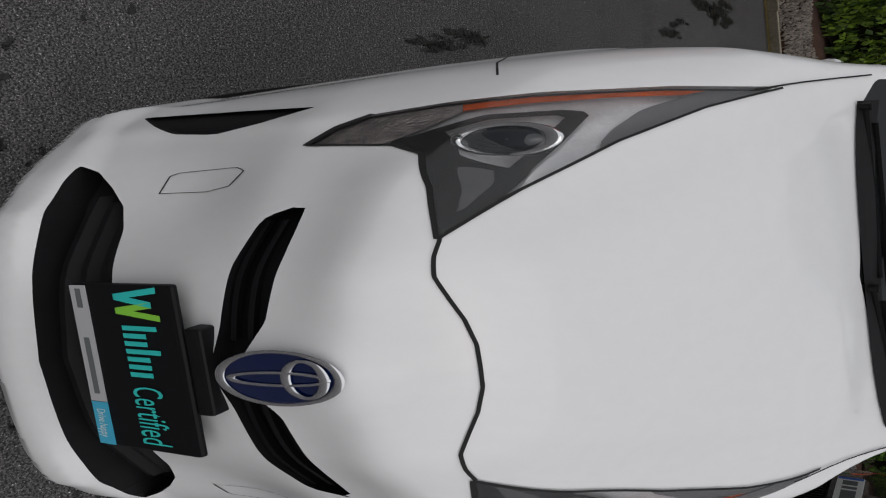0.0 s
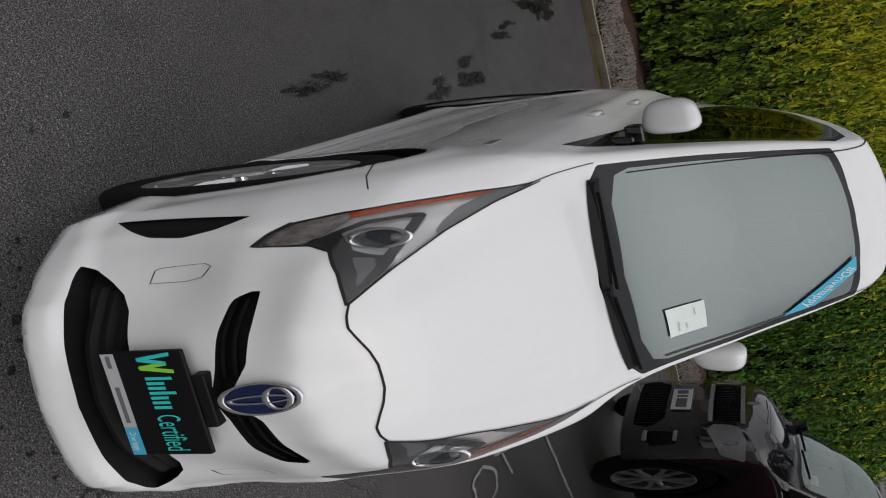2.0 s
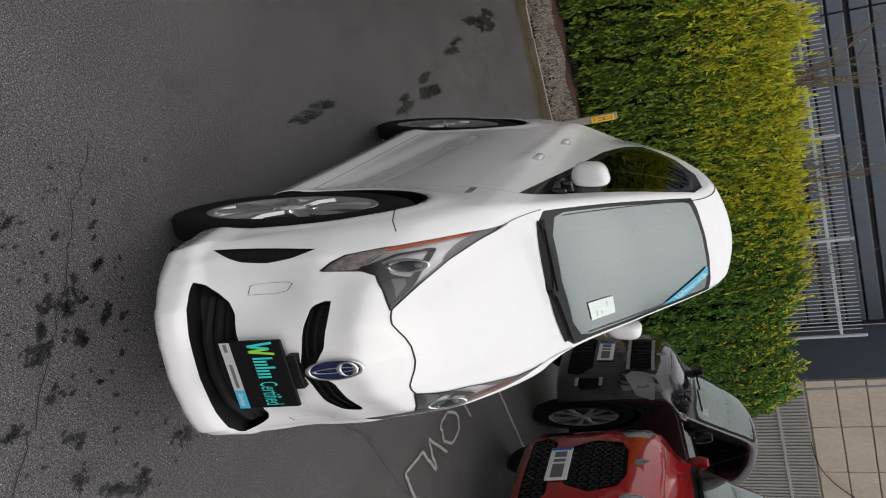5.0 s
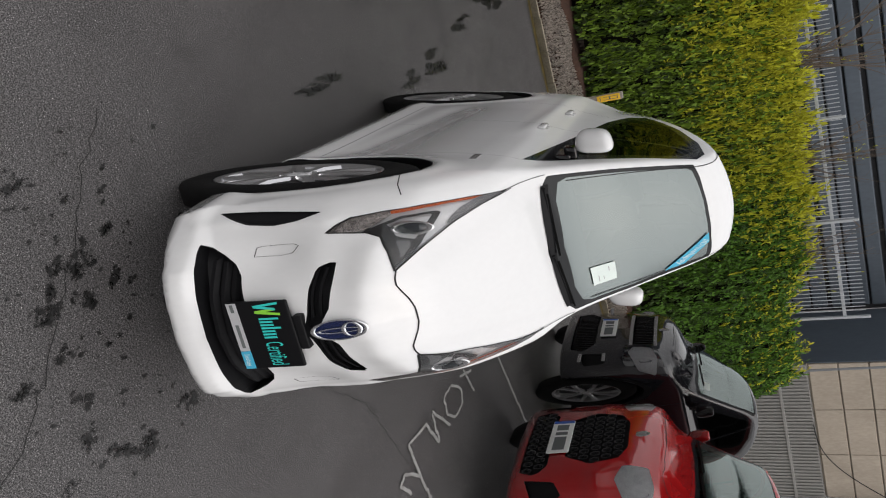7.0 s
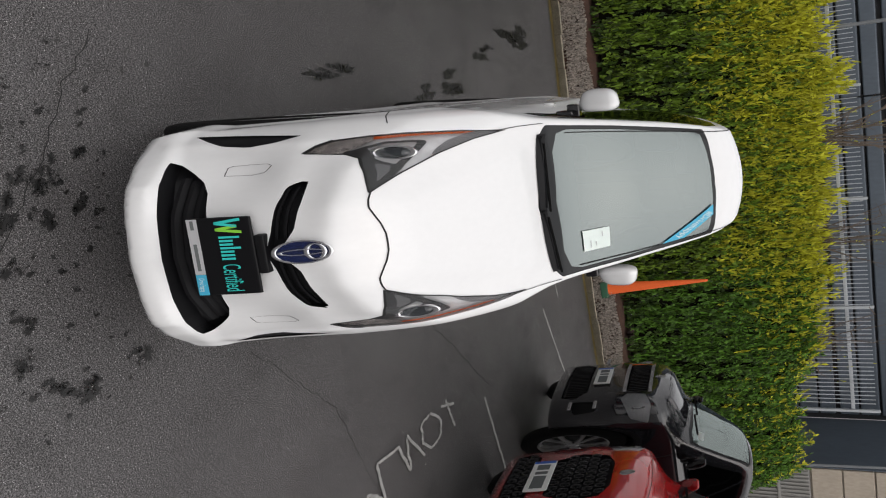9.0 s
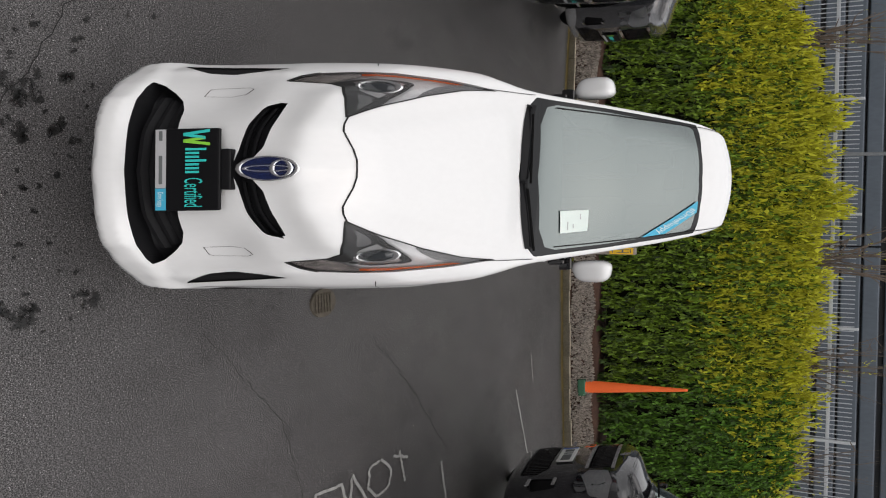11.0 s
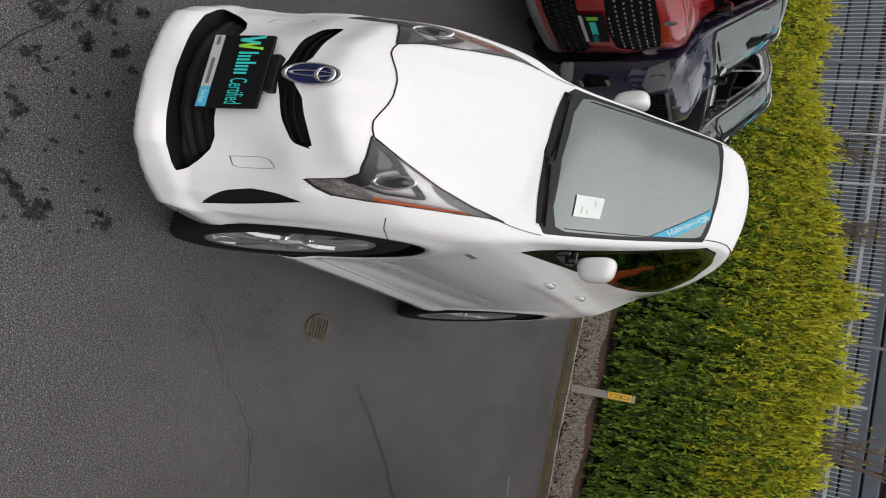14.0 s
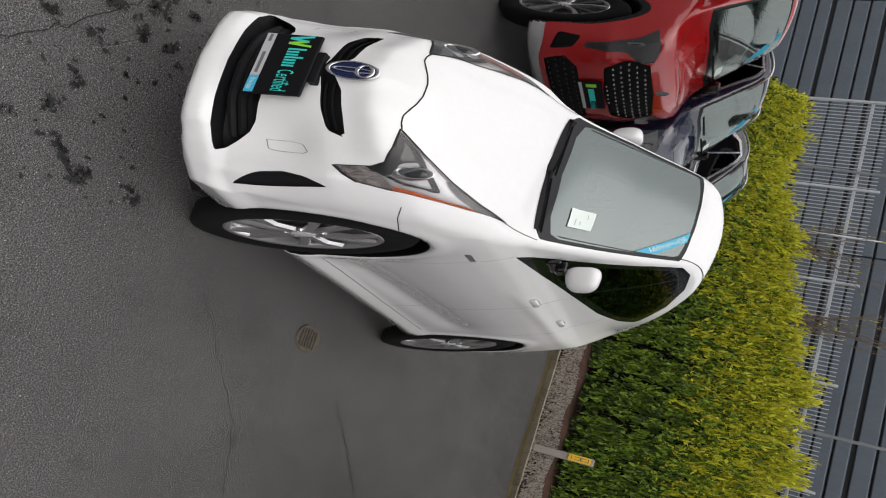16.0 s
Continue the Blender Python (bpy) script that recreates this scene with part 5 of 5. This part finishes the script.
# ---- kerb, gravel and soil ----
rng = np.random.default_rng(4)
kerb_parent = flat("kerb", box(-16, 19, 11.17, 11.19, -0.1, 0.055), KERB, kind="structure")
n_cuts = 36
for k in range(n_cuts):
    x0 = -16 + k * 35 / n_cuts
    v, f = box(x0 + 0.006, x0 + 35 / n_cuts - 0.006, 11.02 + rng.uniform(-0.008, 0.008), 11.16, -0.05, 0.062 + rng.uniform(-0.006, 0.006), 0.012)
    part("kerb_stone", (v, f), KERB, kerb_parent)
soil_x = np.linspace(-16, 19, 71)
soil = [(x, y, 0.04 + 0.15 * min(1, max(0, (y - 11.2) / 1.1)) + 0.015 * math.sin(x * 3.1 + y * 5)) for y in (11.18, 11.6, 12.05, 12.5, 13.9, 16.8) for x in soil_x]
flat("soil_bed", (np.array(soil), [[r * 71 + i, r * 71 + i + 1, (r + 1) * 71 + i + 1, (r + 1) * 71 + i] for r in range(5) for i in range(70)]), SOIL, "strip of dark soil under the hedge", kind="structure", smooth=True)


def pebbles(n):
    vs, fs = [], []
    oct_v = np.array([(1, 0, 0), (-1, 0, 0), (0, 1, 0), (0, -1, 0), (0, 0, 1), (0, 0, -1)], float)
    oct_f = [[0, 2, 4], [2, 1, 4], [1, 3, 4], [3, 0, 4], [2, 0, 5], [1, 2, 5], [3, 1, 5], [0, 3, 5]]
    for k in range(n):
        c = np.array((rng.uniform(-9, 10), 11.19 + 0.98 * rng.uniform() ** 0.8, 0.055))
        c[2] += 0.137 * (c[1] - 11.2) + 0.015 * math.sin(c[0] * 3.1 + c[1] * 5)
        r = rng.uniform(0.014, 0.032) * np.array((1, rng.uniform(0.7, 1.6), rng.uniform(0.35, 0.7)))
        a = rng.uniform(0, 6.28)
        m = np.array([[math.cos(a), -math.sin(a), 0], [math.sin(a), math.cos(a), 0], [0, 0, 1]])
        vs.append((oct_v * r * rng.uniform(0.8, 1.2, (6, 1))) @ m.T + c)
        fs += [[i + 6 * k for i in g] for g in oct_f]
    return np.concatenate(vs), fs


flat("gravel", pebbles(18000), GRAVEL, "loose pale gravel strip behind the kerb", kind="stuff")


flat("moss_strip", strip([(x, 10.92 + 0.03 * math.sin(x * 2.3)) for x in np.linspace(-16, 19, 141)], 0.22, 0.004), MOSS, "mossy rusty dirt along the kerb foot", kind="stuff")


MAP[0] = upright


# ---- hedge: bushes of many leaves ----
def leaves(shoots, size, n_leaf):
    """Shoots: base (n, 3), direction (n, 3), length (n). Leaves in pairs along each shoot."""
    base, d, ln = shoots
    d = d * (1, 1, 0.6)
    n = len(base)
    t = np.tile(np.linspace(0.1, 1.0, n_leaf), (n, 1))
    pos = base[:, None] + d[:, None] * (t * ln[:, None])[..., None]
    rnd = rng.normal(size=(n, n_leaf, 3))
    out = rnd - (rnd * d[:, None]).sum(-1, keepdims=True) * d[:, None]
    out /= np.linalg.norm(out, axis=-1, keepdims=True) + 1e-9
    dirn = out * 0.75 + d[:, None] * (0.45 + 0.6 * t[..., None])
    dirn /= np.linalg.norm(dirn, axis=-1, keepdims=True)
    side = np.cross(dirn, d[:, None] * 0.9 + (0, -0.5, 0.75) + rng.normal(scale=0.45, size=(n, n_leaf, 3)))
    side /= np.linalg.norm(side, axis=-1, keepdims=True) + 1e-9
    s = size * rng.uniform(0.65, 1.3, (n, n_leaf, 1))
    up = np.cross(side, dirn)
    a, c = pos, pos + dirn * s
    b = pos + dirn * s * 0.5 + side * s * 0.22 - up * s * 0.07
    e = pos + dirn * s * 0.5 - side * s * 0.22 - up * s * 0.07
    v = np.stack([a, b, c, e], 2)
    v[..., 2] = v[..., :1, 2] + (v[..., 2] - v[..., :1, 2]) * 0.85
    v = v.reshape(-1, 3)
    m = len(v) // 4
    q = np.arange(m) * 4
    f = np.concatenate([np.stack([q, q + 1, q + 2], 1), np.stack([q, q + 2, q + 3], 1)])
    return v, f.tolist()


def bush(cx, cy, rx, ry, height, young, name="hedge_bush"):
    h = thing(name, (cx, cy, 0.08), "dense laurel-like hedge bush, dark green with yellow-green young shoots", "bush", "hedge behind the kerb")
    n = int(860 * rx * height)
    for k in range(3):
        x = cx + rng.uniform(-0.3, 0.3) * rx
        part("trunk", bar((x, cy + 0.1, 0.0), (x + rng.uniform(-0.15, 0.15), cy + 0.15, height * 0.7), 0.03, 7, 0.012), BARK, h)

    def surface(m, lo, hi):
        z = lo + (hi - lo) * rng.uniform(size=m)
        a = rng.uniform(0, 2 * np.pi, m)
        q = np.clip((z / height), 0, 1)
        belly = np.where(q < 0.2, 0.55 + 2.25 * q, 1.0) * np.sqrt(np.clip(1.12 - q ** 3.2, 0.05, 1))
        lump = 1 + 0.07 * np.sin(a * 3 + cx * 7) + 0.06 * np.sin(z * 6 + a * 5)
        c, s = np.cos(a), np.sin(a)
        ex = np.sign(c) * np.abs(c) ** 0.7
        ey = np.sign(s) * np.abs(s) ** 0.7
        u, face = rng.uniform(-1, 1, m), rng.uniform(size=m) < 0.68
        ex, ey = np.where(face, u, ex), np.where(face, -(1 - u ** 4) ** 0.25, ey)
        p = np.stack([cx + rx * belly * lump * ex, cy + ry * belly * lump * ey, z], 1)
        d = np.stack([ex ** 3 / rx, ey / ry * 0.9, 0.55 + 1.3 * q ** 3], 1) + rng.normal(scale=0.35, size=(m, 3))
        return p, d / np.linalg.norm(d, axis=1)[:, None]

    # near-black solid core: the shade in the leaf gaps is put into its colour
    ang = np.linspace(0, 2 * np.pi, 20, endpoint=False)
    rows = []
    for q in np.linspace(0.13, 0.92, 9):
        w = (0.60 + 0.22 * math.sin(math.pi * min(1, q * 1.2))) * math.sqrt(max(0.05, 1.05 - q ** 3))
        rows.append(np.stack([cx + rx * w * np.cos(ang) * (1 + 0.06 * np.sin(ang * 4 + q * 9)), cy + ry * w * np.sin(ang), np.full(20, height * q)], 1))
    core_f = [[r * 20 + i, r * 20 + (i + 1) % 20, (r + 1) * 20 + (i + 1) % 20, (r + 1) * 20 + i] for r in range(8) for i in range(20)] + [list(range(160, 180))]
    part("shade_core", (np.concatenate(rows), core_f), HEDGE_SHADE, h, "", True)
    p, d = surface(n, 0.33, height * 0.98)
    hollow = np.sin(p[:, 0] * 8.3 + p[:, 2] * 9) * np.sin(p[:, 2] * 13 - p[:, 0] * 5.1 + cx)
    keep = (hollow < rng.uniform(-0.05, 0.5, n)) & (rng.uniform(size=n) < 0.30 + 0.85 * p[:, 2] / height)
    p, d, n = p[keep], d[keep], int(keep.sum())
    p = p - d * rng.uniform(0.0, 0.26, (n, 1))
    part("crown", leaves((p, d, rng.uniform(0.10, 0.24, n)), 0.125, 7), LEAF if young > 0.2 else LEAF_GREEN, h, "glossy green leaves", kind="stuff")
    # recessed leaves, coloured darker in place of shade
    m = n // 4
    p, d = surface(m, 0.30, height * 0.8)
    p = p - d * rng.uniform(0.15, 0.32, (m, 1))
    part("inner_leaves", leaves((p, d, rng.uniform(0.1, 0.2, m)), 0.15, 6), LEAF_DEEP, h, "deep-set leaves, shade put into their darker green", kind="stuff")
    m = int(n * young * 2.4)
    p, d = surface(m, height * 0.45, height * 1.0)
    high = rng.uniform(size=m) < np.clip((p[:, 2] / height - 0.5) * 2.4, 0.03, 1)
    p, d, m = p[high], d[high], int(high.sum())
    p[:, 2] += np.maximum(0, rng.normal(scale=0.10, size=m)) * (p[:, 2] > height * 0.85) * height * 0.5
    d[:, 2] += 0.8
    d /= np.linalg.norm(d, axis=1)[:, None]
    part("young_growth", leaves((p - d * 0.05, d, rng.uniform(0.10, 0.28, m)), 0.135, 6), LEAF_YOUNG, h, "yellow-green young shoots", kind="stuff")


for x, w, ht, yg in ((-13.0, 0.8, 2.0, 0.6), (-11.7, 0.85, 2.1, 0.55), (-10.4, 0.8, 2.0, 0.6), (-9.2, 0.8, 2.0, 0.5), (-7.9, 0.85, 2.05, 0.6), (-6.6, 0.8, 2.0, 0.6), (-5.4, 0.8, 2.1, 0.55), (-4.2, 0.8, 2.0, 0.55), (-2.9, 0.85, 2.15, 0.5), (-1.6, 0.85, 2.15, 0.45), (-0.3, 0.85, 2.2, 0.45), (1.0, 0.8, 2.05, 0.4), (2.3, 0.85, 2.1, 0.4), (3.6, 0.85, 2.15, 0.4), (4.9, 0.85, 2.2, 0.35), (6.2, 0.9, 2.3, 0.2), (7.5, 0.95, 2.45, 0.08), (8.8, 0.9, 2.5, 0.06), (10.1, 0.95, 2.5, 0.05), (11.3, 0.95, 2.5, 0.05), (12.3, 0.75, 2.4, 0.05)):
    bush(x, 13.0 + rng.uniform(-0.10, 0.10), w * 1.15, 0.64, ht * rng.uniform(0.96, 1.05), yg)


# ---- fence ----
MAP[0] = lambda p: np.c_[upright(np.c_[np.asarray(p)[:, 0], np.full(len(p), 13.6), np.full(len(p), 1.5)])[:, 0], 8.4 + (np.asarray(p)[:, 1] - 13.6) * 0.5, np.asarray(p)[:, 2] * 1.143]
fence = thing("steel_fence", (0, 13.6, 0), "galvanised steel bar fence behind the hedge", "fence")
fence_posts = [-13.46 + 3.4 * k for k in range(8)]
for x in fence_posts:
    part("fence_post", box(x - 0.04, x + 0.04, 13.55, 13.63, 0, 2.84, 0.008), FENCE, fence)
for z in (0.5, 1.55, 2.58):
    for a, b in [(p + 1.7 * h, p + 1.7 * h + 1.7) for p in fence_posts[:-1] for h in (0, 1)]:
        part("fence_rail", box(a + 0.02, b - 0.02, 13.585, 13.615, z - 0.018, z + 0.018, 0.006), FENCE, fence)
bars = []
for x in np.arange(-13.4, 10.2, 0.135):
    bars.append(box(x - 0.011, x + 0.011, 13.565, 13.583, 0.3, 2.80))
near = [b for b in bars if -6.6 < b[0][:, 0].mean() < 7.0]
for b in near:
    part("fence_bar", b, FENCE, fence)
part("fence_bar", join(*[b for b in bars if not -6.6 < b[0][:, 0].mean() < 7.0]), FENCE, fence, kind="stuff")
MAP[0] = upright
for x, r, top, mat, nm, lab in ((-1.65, 0.055, 5.0, POST_DARK, "lamp_post", "grey painted steel lamp post behind the hedge"), (-8.5, 0.025, 5.0, FRAME_WHITE, "flag_pole", "thin white pole behind the hedge"), (-11.0, 0.055, 5.0, POST_DARK, "lamp_post", "grey painted steel lamp post behind the hedge"), (12.6, 0.05, 5.0, POST_DARK, "lamp_post", "grey painted steel lamp post behind the hedge")):
    p = thing(nm, (x, 13.35, 0), lab, "pole")
    part("shaft", lathe([(r * 1.15, 0.0), (r * 1.1, 0.6), (r, 2.5), (r * 0.9, top)], (x, 13.35, 0), 2, 12), mat, p, "", True)
    part("base_flange", lathe([(r * 2, 0.0), (r * 2, 0.1), (r, 0.14)], (x, 13.35, 0), 2, 12), mat, p)


# ---- bare shrubs ----
def bare_tree(x, y, h0, height, n):
    t = thing("bare_shrub", (x, y, 0.05), "leafless brown shrub with fine branching twigs", "shrub", "bare shrubs by the fence")
    part("trunk", bar((x, y, 0), (x + 0.03, y, h0), 0.045, 8, 0.03), BARK, t)
    twigs, buds = [], []
    for k in range(n):
        a, lean = rng.uniform(0, 6.28), rng.uniform(0.1, 0.6)
        p = np.array((x + 0.03, y, h0 * rng.uniform(0.75, 1.0)))
        d = np.array((math.cos(a) * lean, math.sin(a) * lean * 0.6, 1.0))
        r = 0.040
        ln = (height - h0) / 5
        for s in range(5):
            q = p + d / np.linalg.norm(d) * ln * rng.uniform(0.7, 1.2)
            twigs.append(bar(p, q, r, 5, r * 0.72))
            for _ in range(2):
                e = d + rng.normal(scale=0.55, size=3)
                e /= np.linalg.norm(e)
                q2 = q + e * ln * rng.uniform(0.5, 1.1)
                twigs.append(bar(q, q2, r * 0.5, 4, r * 0.25))
                q3 = q2 + (e + rng.normal(scale=0.5, size=3)) * ln * 0.5
                twigs.append(bar(q2, q3, r * 0.28, 3, r * 0.15))
                buds.append(q3)
            p, r = q, r * 0.75
            d = d + rng.normal(scale=0.25, size=3)
    part("twig_work", join(*twigs), BARK, t, "thin brown twigs", kind="stuff")
    b = np.array(buds)[: len(buds) // 3]
    part("last_leaves", leaves((b, np.tile((0, 0, 1.0), (len(b), 1)), np.full(len(b), 0.06)), 0.06, 3), LEAF_YOUNG, t, "few yellow leaves", kind="stuff")


for x, ht in ((-8.1, 3.6), (-5.1, 3.9), (1.55, 4.0), (4.6, 3.4), (8.2, 3.4)):
    bare_tree(x, 13.3, 1.7, ht, 9)


# ---- buildings behind the yard, set out in the place's own metres ----
MAP[0] = lambda p: np.asarray(p, float).reshape(-1, 3)
shed = thing("clad_warehouse", (0, 13, 0), "slate-blue warehouse with horizontal ribbed cladding", "building")
part("wall", box(-26, 5.9, 13.0, 13.4, -0.2, 5.2), CLAD_GROOVE, shed)
for k in range(16):
    z = 0.1 + k * 0.32
    for a in np.arange(-26, 5.8, 5.3):
        part("cladding_panel", box(a + 0.01, min(a + 5.29, 5.9), 12.90, 12.998, z, z + (0.285 if k % 3 else 0.24), 0.02), CLAD, shed)
part("roof", box(-26.2, 6.0, 12.8, 20, 5.2, 5.4, 0.03), CLAD, shed)
office = thing("stone_annex", (8, 11, 0), "buff stone panel annex with grey steel shutters and white frames", "building")
part("wall", box(5.92, 8.45, 11.06, 11.5, -0.2, 5.62), STONE, office, "wall of buff stone panels")
part("side_wall", box(5.905, 5.919, 11.02, 12.98, -0.2, 5.62), CLAD, office, "slate-blue side wall")
for z0, z1 in ((2.06, 2.50), (2.51, 2.95), (2.96, 3.45), (3.46, 4.0), (4.01, 4.7), (4.71, 5.6)):
    for x in (5.93, 6.77, 7.61):
        part("stone_panel", box(x, x + 0.83, 11.0, 11.055, z0, z1 - 0.012, 0.008), STONE, office)
sh_ = part("shutter", box(5.93, 8.44, 10.98, 11.05, 0.0, 2.03), STEEL_SHEET, office, "grey ribbed steel shutter")
for k, x in enumerate(np.arange(5.97, 8.40, 0.062)):
    part("shutter_rib", box(x, x + 0.03, 10.955, 10.979, 0.0, 2.02, 0.006), STEEL_SHEET, sh_)
part("shutter_rail", box(5.93, 8.44, 10.94, 10.978, 1.55, 1.60, 0.006), STEEL_SHEET, sh_)
part("white_frame", box(8.45, 8.68, 10.85, 11.5, 0, 5.62, 0.01), FRAME_WHITE, office)
part("window", box(8.68, 13, 11.1, 11.4, 0, 3.1), OFFICE_GLASS, office, "dark office glazing")
part("lintel", box(8.68, 13, 10.9, 11.5, 3.1, 3.35, 0.01), FRAME_WHITE, office)
for x in (9.5, 10.4, 11.3, 12.2):
    part("mullion", box(x, x + 0.06, 11.0, 11.1, 0, 3.1), FRAME_WHITE, office)
part("upper_wall", box(8.68, 13, 11.0, 11.5, 3.35, 5.62), STONE, office)
part("roof", box(5.9, 13, 10.95, 18, 5.62, 5.8, 0.02), STEEL_SHEET, office)
cable = [(7.0 + 0.1 * k, 10.93, 2.02 + 1.0 * (k / 14) - 0.3 * math.sin(math.pi * k / 14)) for k in range(15)]
part("cable", join(*[bar(a, b, 0.008, 5) for a, b in zip(cable[:-1], cable[1:])]), PLASTIC, office)
MAP[0] = place


# ---- things on the ground ----
MAP[0] = upright
cone = thing("traffic_cone", (5.48, 11.7, 0.08), "orange traffic cone with a dark green base", "cone")
part("base", box(5.23, 5.73, 11.47, 11.93, 0.10, 0.17, 0.02), GREENBASE, cone, "dark green square base")
part("cone_body", lathe([(0.21, 0.17), (0.19, 0.20), (0.045, 1.12), (0.03, 1.15), (0.001, 1.15)], (5.48, 11.7, 0), 2, 24), ORANGE, cone, "faded orange plastic", True)
mark = thing("hydrant_marker", (1.30, 11.45, 0.08), "concrete marker post with a yellow hydrant plate", "marker post")
part("post", box(1.19, 1.41, 11.40, 11.52, 0.05, 0.62, 0.015), CONCRETE, mark)
plate = part("plate", box(1.205, 1.395, 11.345, 11.36, 0.39, 0.60, 0.004), YELLOW, mark, "yellow plate with a black letter")
part("lettering", letters("H", (0.17, 0.17), (1.30, 11.338, 0.50), (1, 0, 0), (0, 0, 1)), INK, plate)
for z in (0.445, 0.603):
    part("plate_bar", box(1.245, 1.355, 11.337, 11.340, z - 0.03, z - 0.023), INK, plate)
MAP[0] = place
cover = thing("drain_cover", (1.275, 2.46, 0), "small rusty cast iron access cover set in the asphalt", "drain cover")
part("rim", lathe([(0.001, 0.003), (0.13, 0.004), (0.165, 0.006), (0.17, 0.0)], (1.275, 2.46, 0), 2, 14), IRON, cover)
for k in range(6):
    part("cover_rib", box(1.275 - 0.11, 1.275 + 0.11, 2.35 + 0.038 * k, 2.365 + 0.038 * k, 0.004, 0.009, 0.002), IRON, cover)
    part("cover_rib", box(1.18 + 0.035 * k, 1.192 + 0.035 * k, 2.34, 2.57, 0.004, 0.007, 0.002), IRON, cover)


def blob(cx, cy, r, seed, n=30, stretch=(1, 1)):
    g = np.random.default_rng(seed)
    a = np.linspace(0, 2 * np.pi, n, endpoint=False)
    rr = r * (0.75 + 0.28 * np.sin(a * 2 + g.uniform(0, 6)) * g.uniform(0.3, 1) + 0.22 * g.normal(size=n))
    rr = np.clip(rr, r * 0.2, r * 1.6)
    v = np.stack([cx + rr * np.cos(a) * stretch[0], cy + rr * np.sin(a) * stretch[1], np.full(n, 0.003)], 1)
    return np.concatenate([v, [[cx, cy, 0.003]]]), [[i, (i + 1) % n, n] for i in range(n)]


spots = []
g = np.random.default_rng(11)
for cx, cy, r in ((-0.33, -0.11, 0.085), (-0.26, 0.1, 0.075), (-1.24, -0.04, 0.065), (-1.04, 0.21, 0.05), (-0.7, 0.32, 0.08), (-0.6, 0.19, 0.10), (-0.59, 0.03, 0.08), (-0.29, 0.32, 0.07), (0.04, -0.31, 0.06), (0.87, 0.45, 0.07), (0.81, -0.05, 0.06), (0.82, -0.31, 0.05), (-1.26, 2.56, 0.15), (-1.12, 5.05, 0.30), (-1.7, 6.4, 0.25), (0.02, -0.08, 0.05), (0.34, -0.07, 0.05), (0.59, -0.12, 0.055), (0.90, 0.12, 0.11), (-2.2, 8.2, 0.4)):
    far = cy > 2
    for k in range(5):
        spots.append(blob(cx + g.normal() * r * (0.4 if far else 0.7), cy + g.normal() * r * (1.5 if far else 0.5), r * g.uniform(0.25, 0.75), len(spots) + 3, stretch=(0.7, 2.0) if far else (1.2, 0.9)))
for k in range(130):
    a = g.uniform(-1.5, 1.0)
    spots.append(blob(a + g.normal() * 0.15, 0.1 + g.normal() * 0.28, g.uniform(0.006, 0.026), 50 + k, 9))
for k in range(60):
    spots.append(blob(g.uniform(0.9, 1.35), g.uniform(1.6, 4.5), g.uniform(0.008, 0.022), 300 + k, 8))
flat("oil_stains", join(*spots), STAIN, "dark oil drips and damp patches on the asphalt", kind="stuff")


def wavy(points, n=24, amp=0.01):
    p = np.array(points, float)
    t = np.linspace(0, len(p) - 1, n)
    out = np.stack([np.interp(t, np.arange(len(p)), p[:, k]) for k in (0, 1)], 1)
    return out + g.normal(scale=amp, size=out.shape)


flat("bay_line", strip(wavy([(4.3, 4.50), (6.4, 4.62)], 20, 0.004), 0.045), CHALK, "worn white parking bay line", kind="structure")
flat("bay_line", strip(wavy([(4.2, 7.40), (6.6, 8.05)], 20, 0.004), 0.05), CHALK, "worn white parking bay line", kind="structure")
flat("bay_line", strip(wavy([(3.65, 8.36), (4.4, 8.44)], 8, 0.004), 0.04), CHALK, "worn white parking bay line", kind="structure")
strokes = []
for pts in ([(3.61, 3.58), (4.11, 3.64)], [(3.64, 3.47), (3.8, 3.74)], [(3.56, 3.21), (3.77, 3.39), (3.99, 3.34), (4.02, 3.12), (3.82, 2.98), (3.58, 3.01), (3.56, 3.21)], [(3.99, 2.95), (3.49, 2.74), (3.99, 2.67), (3.52, 2.58), (3.5, 2.48)], [(3.5, 2.48), (3.44, 2.22), (3.73, 2.22), (4.1, 2.21), (4.36, 2.23)], [(3.94, 2.21), (3.67, 2.03), (3.71, 1.91), (3.95, 2.0)]):
    strokes.append(strip(wavy(pts, 22, 0.006), 0.035, 0.005))
flat("chalk_marks", join(*strokes), CHALK, "faint hand-drawn chalk strokes on the asphalt", kind="stuff")
cracks = [strip(wavy([(1.9, 3.2), (2.18, 3.44), (2.71, 3.83), (3.38, 4.22), (4.2, 4.7)], 40, 0.015), 0.010), strip(wavy([(-1.6, 0.5), (-0.6, 0.1), (0.2, -0.3), (1.0, -0.9)], 40, 0.012), 0.006), strip(wavy([(1.3, 1.2), (2.4, 1.9), (4.0, 2.2)], 40, 0.015), 0.005)]
flat("asphalt_crack", join(*cracks), GAP, "thin cracks in the asphalt", kind="stuff")
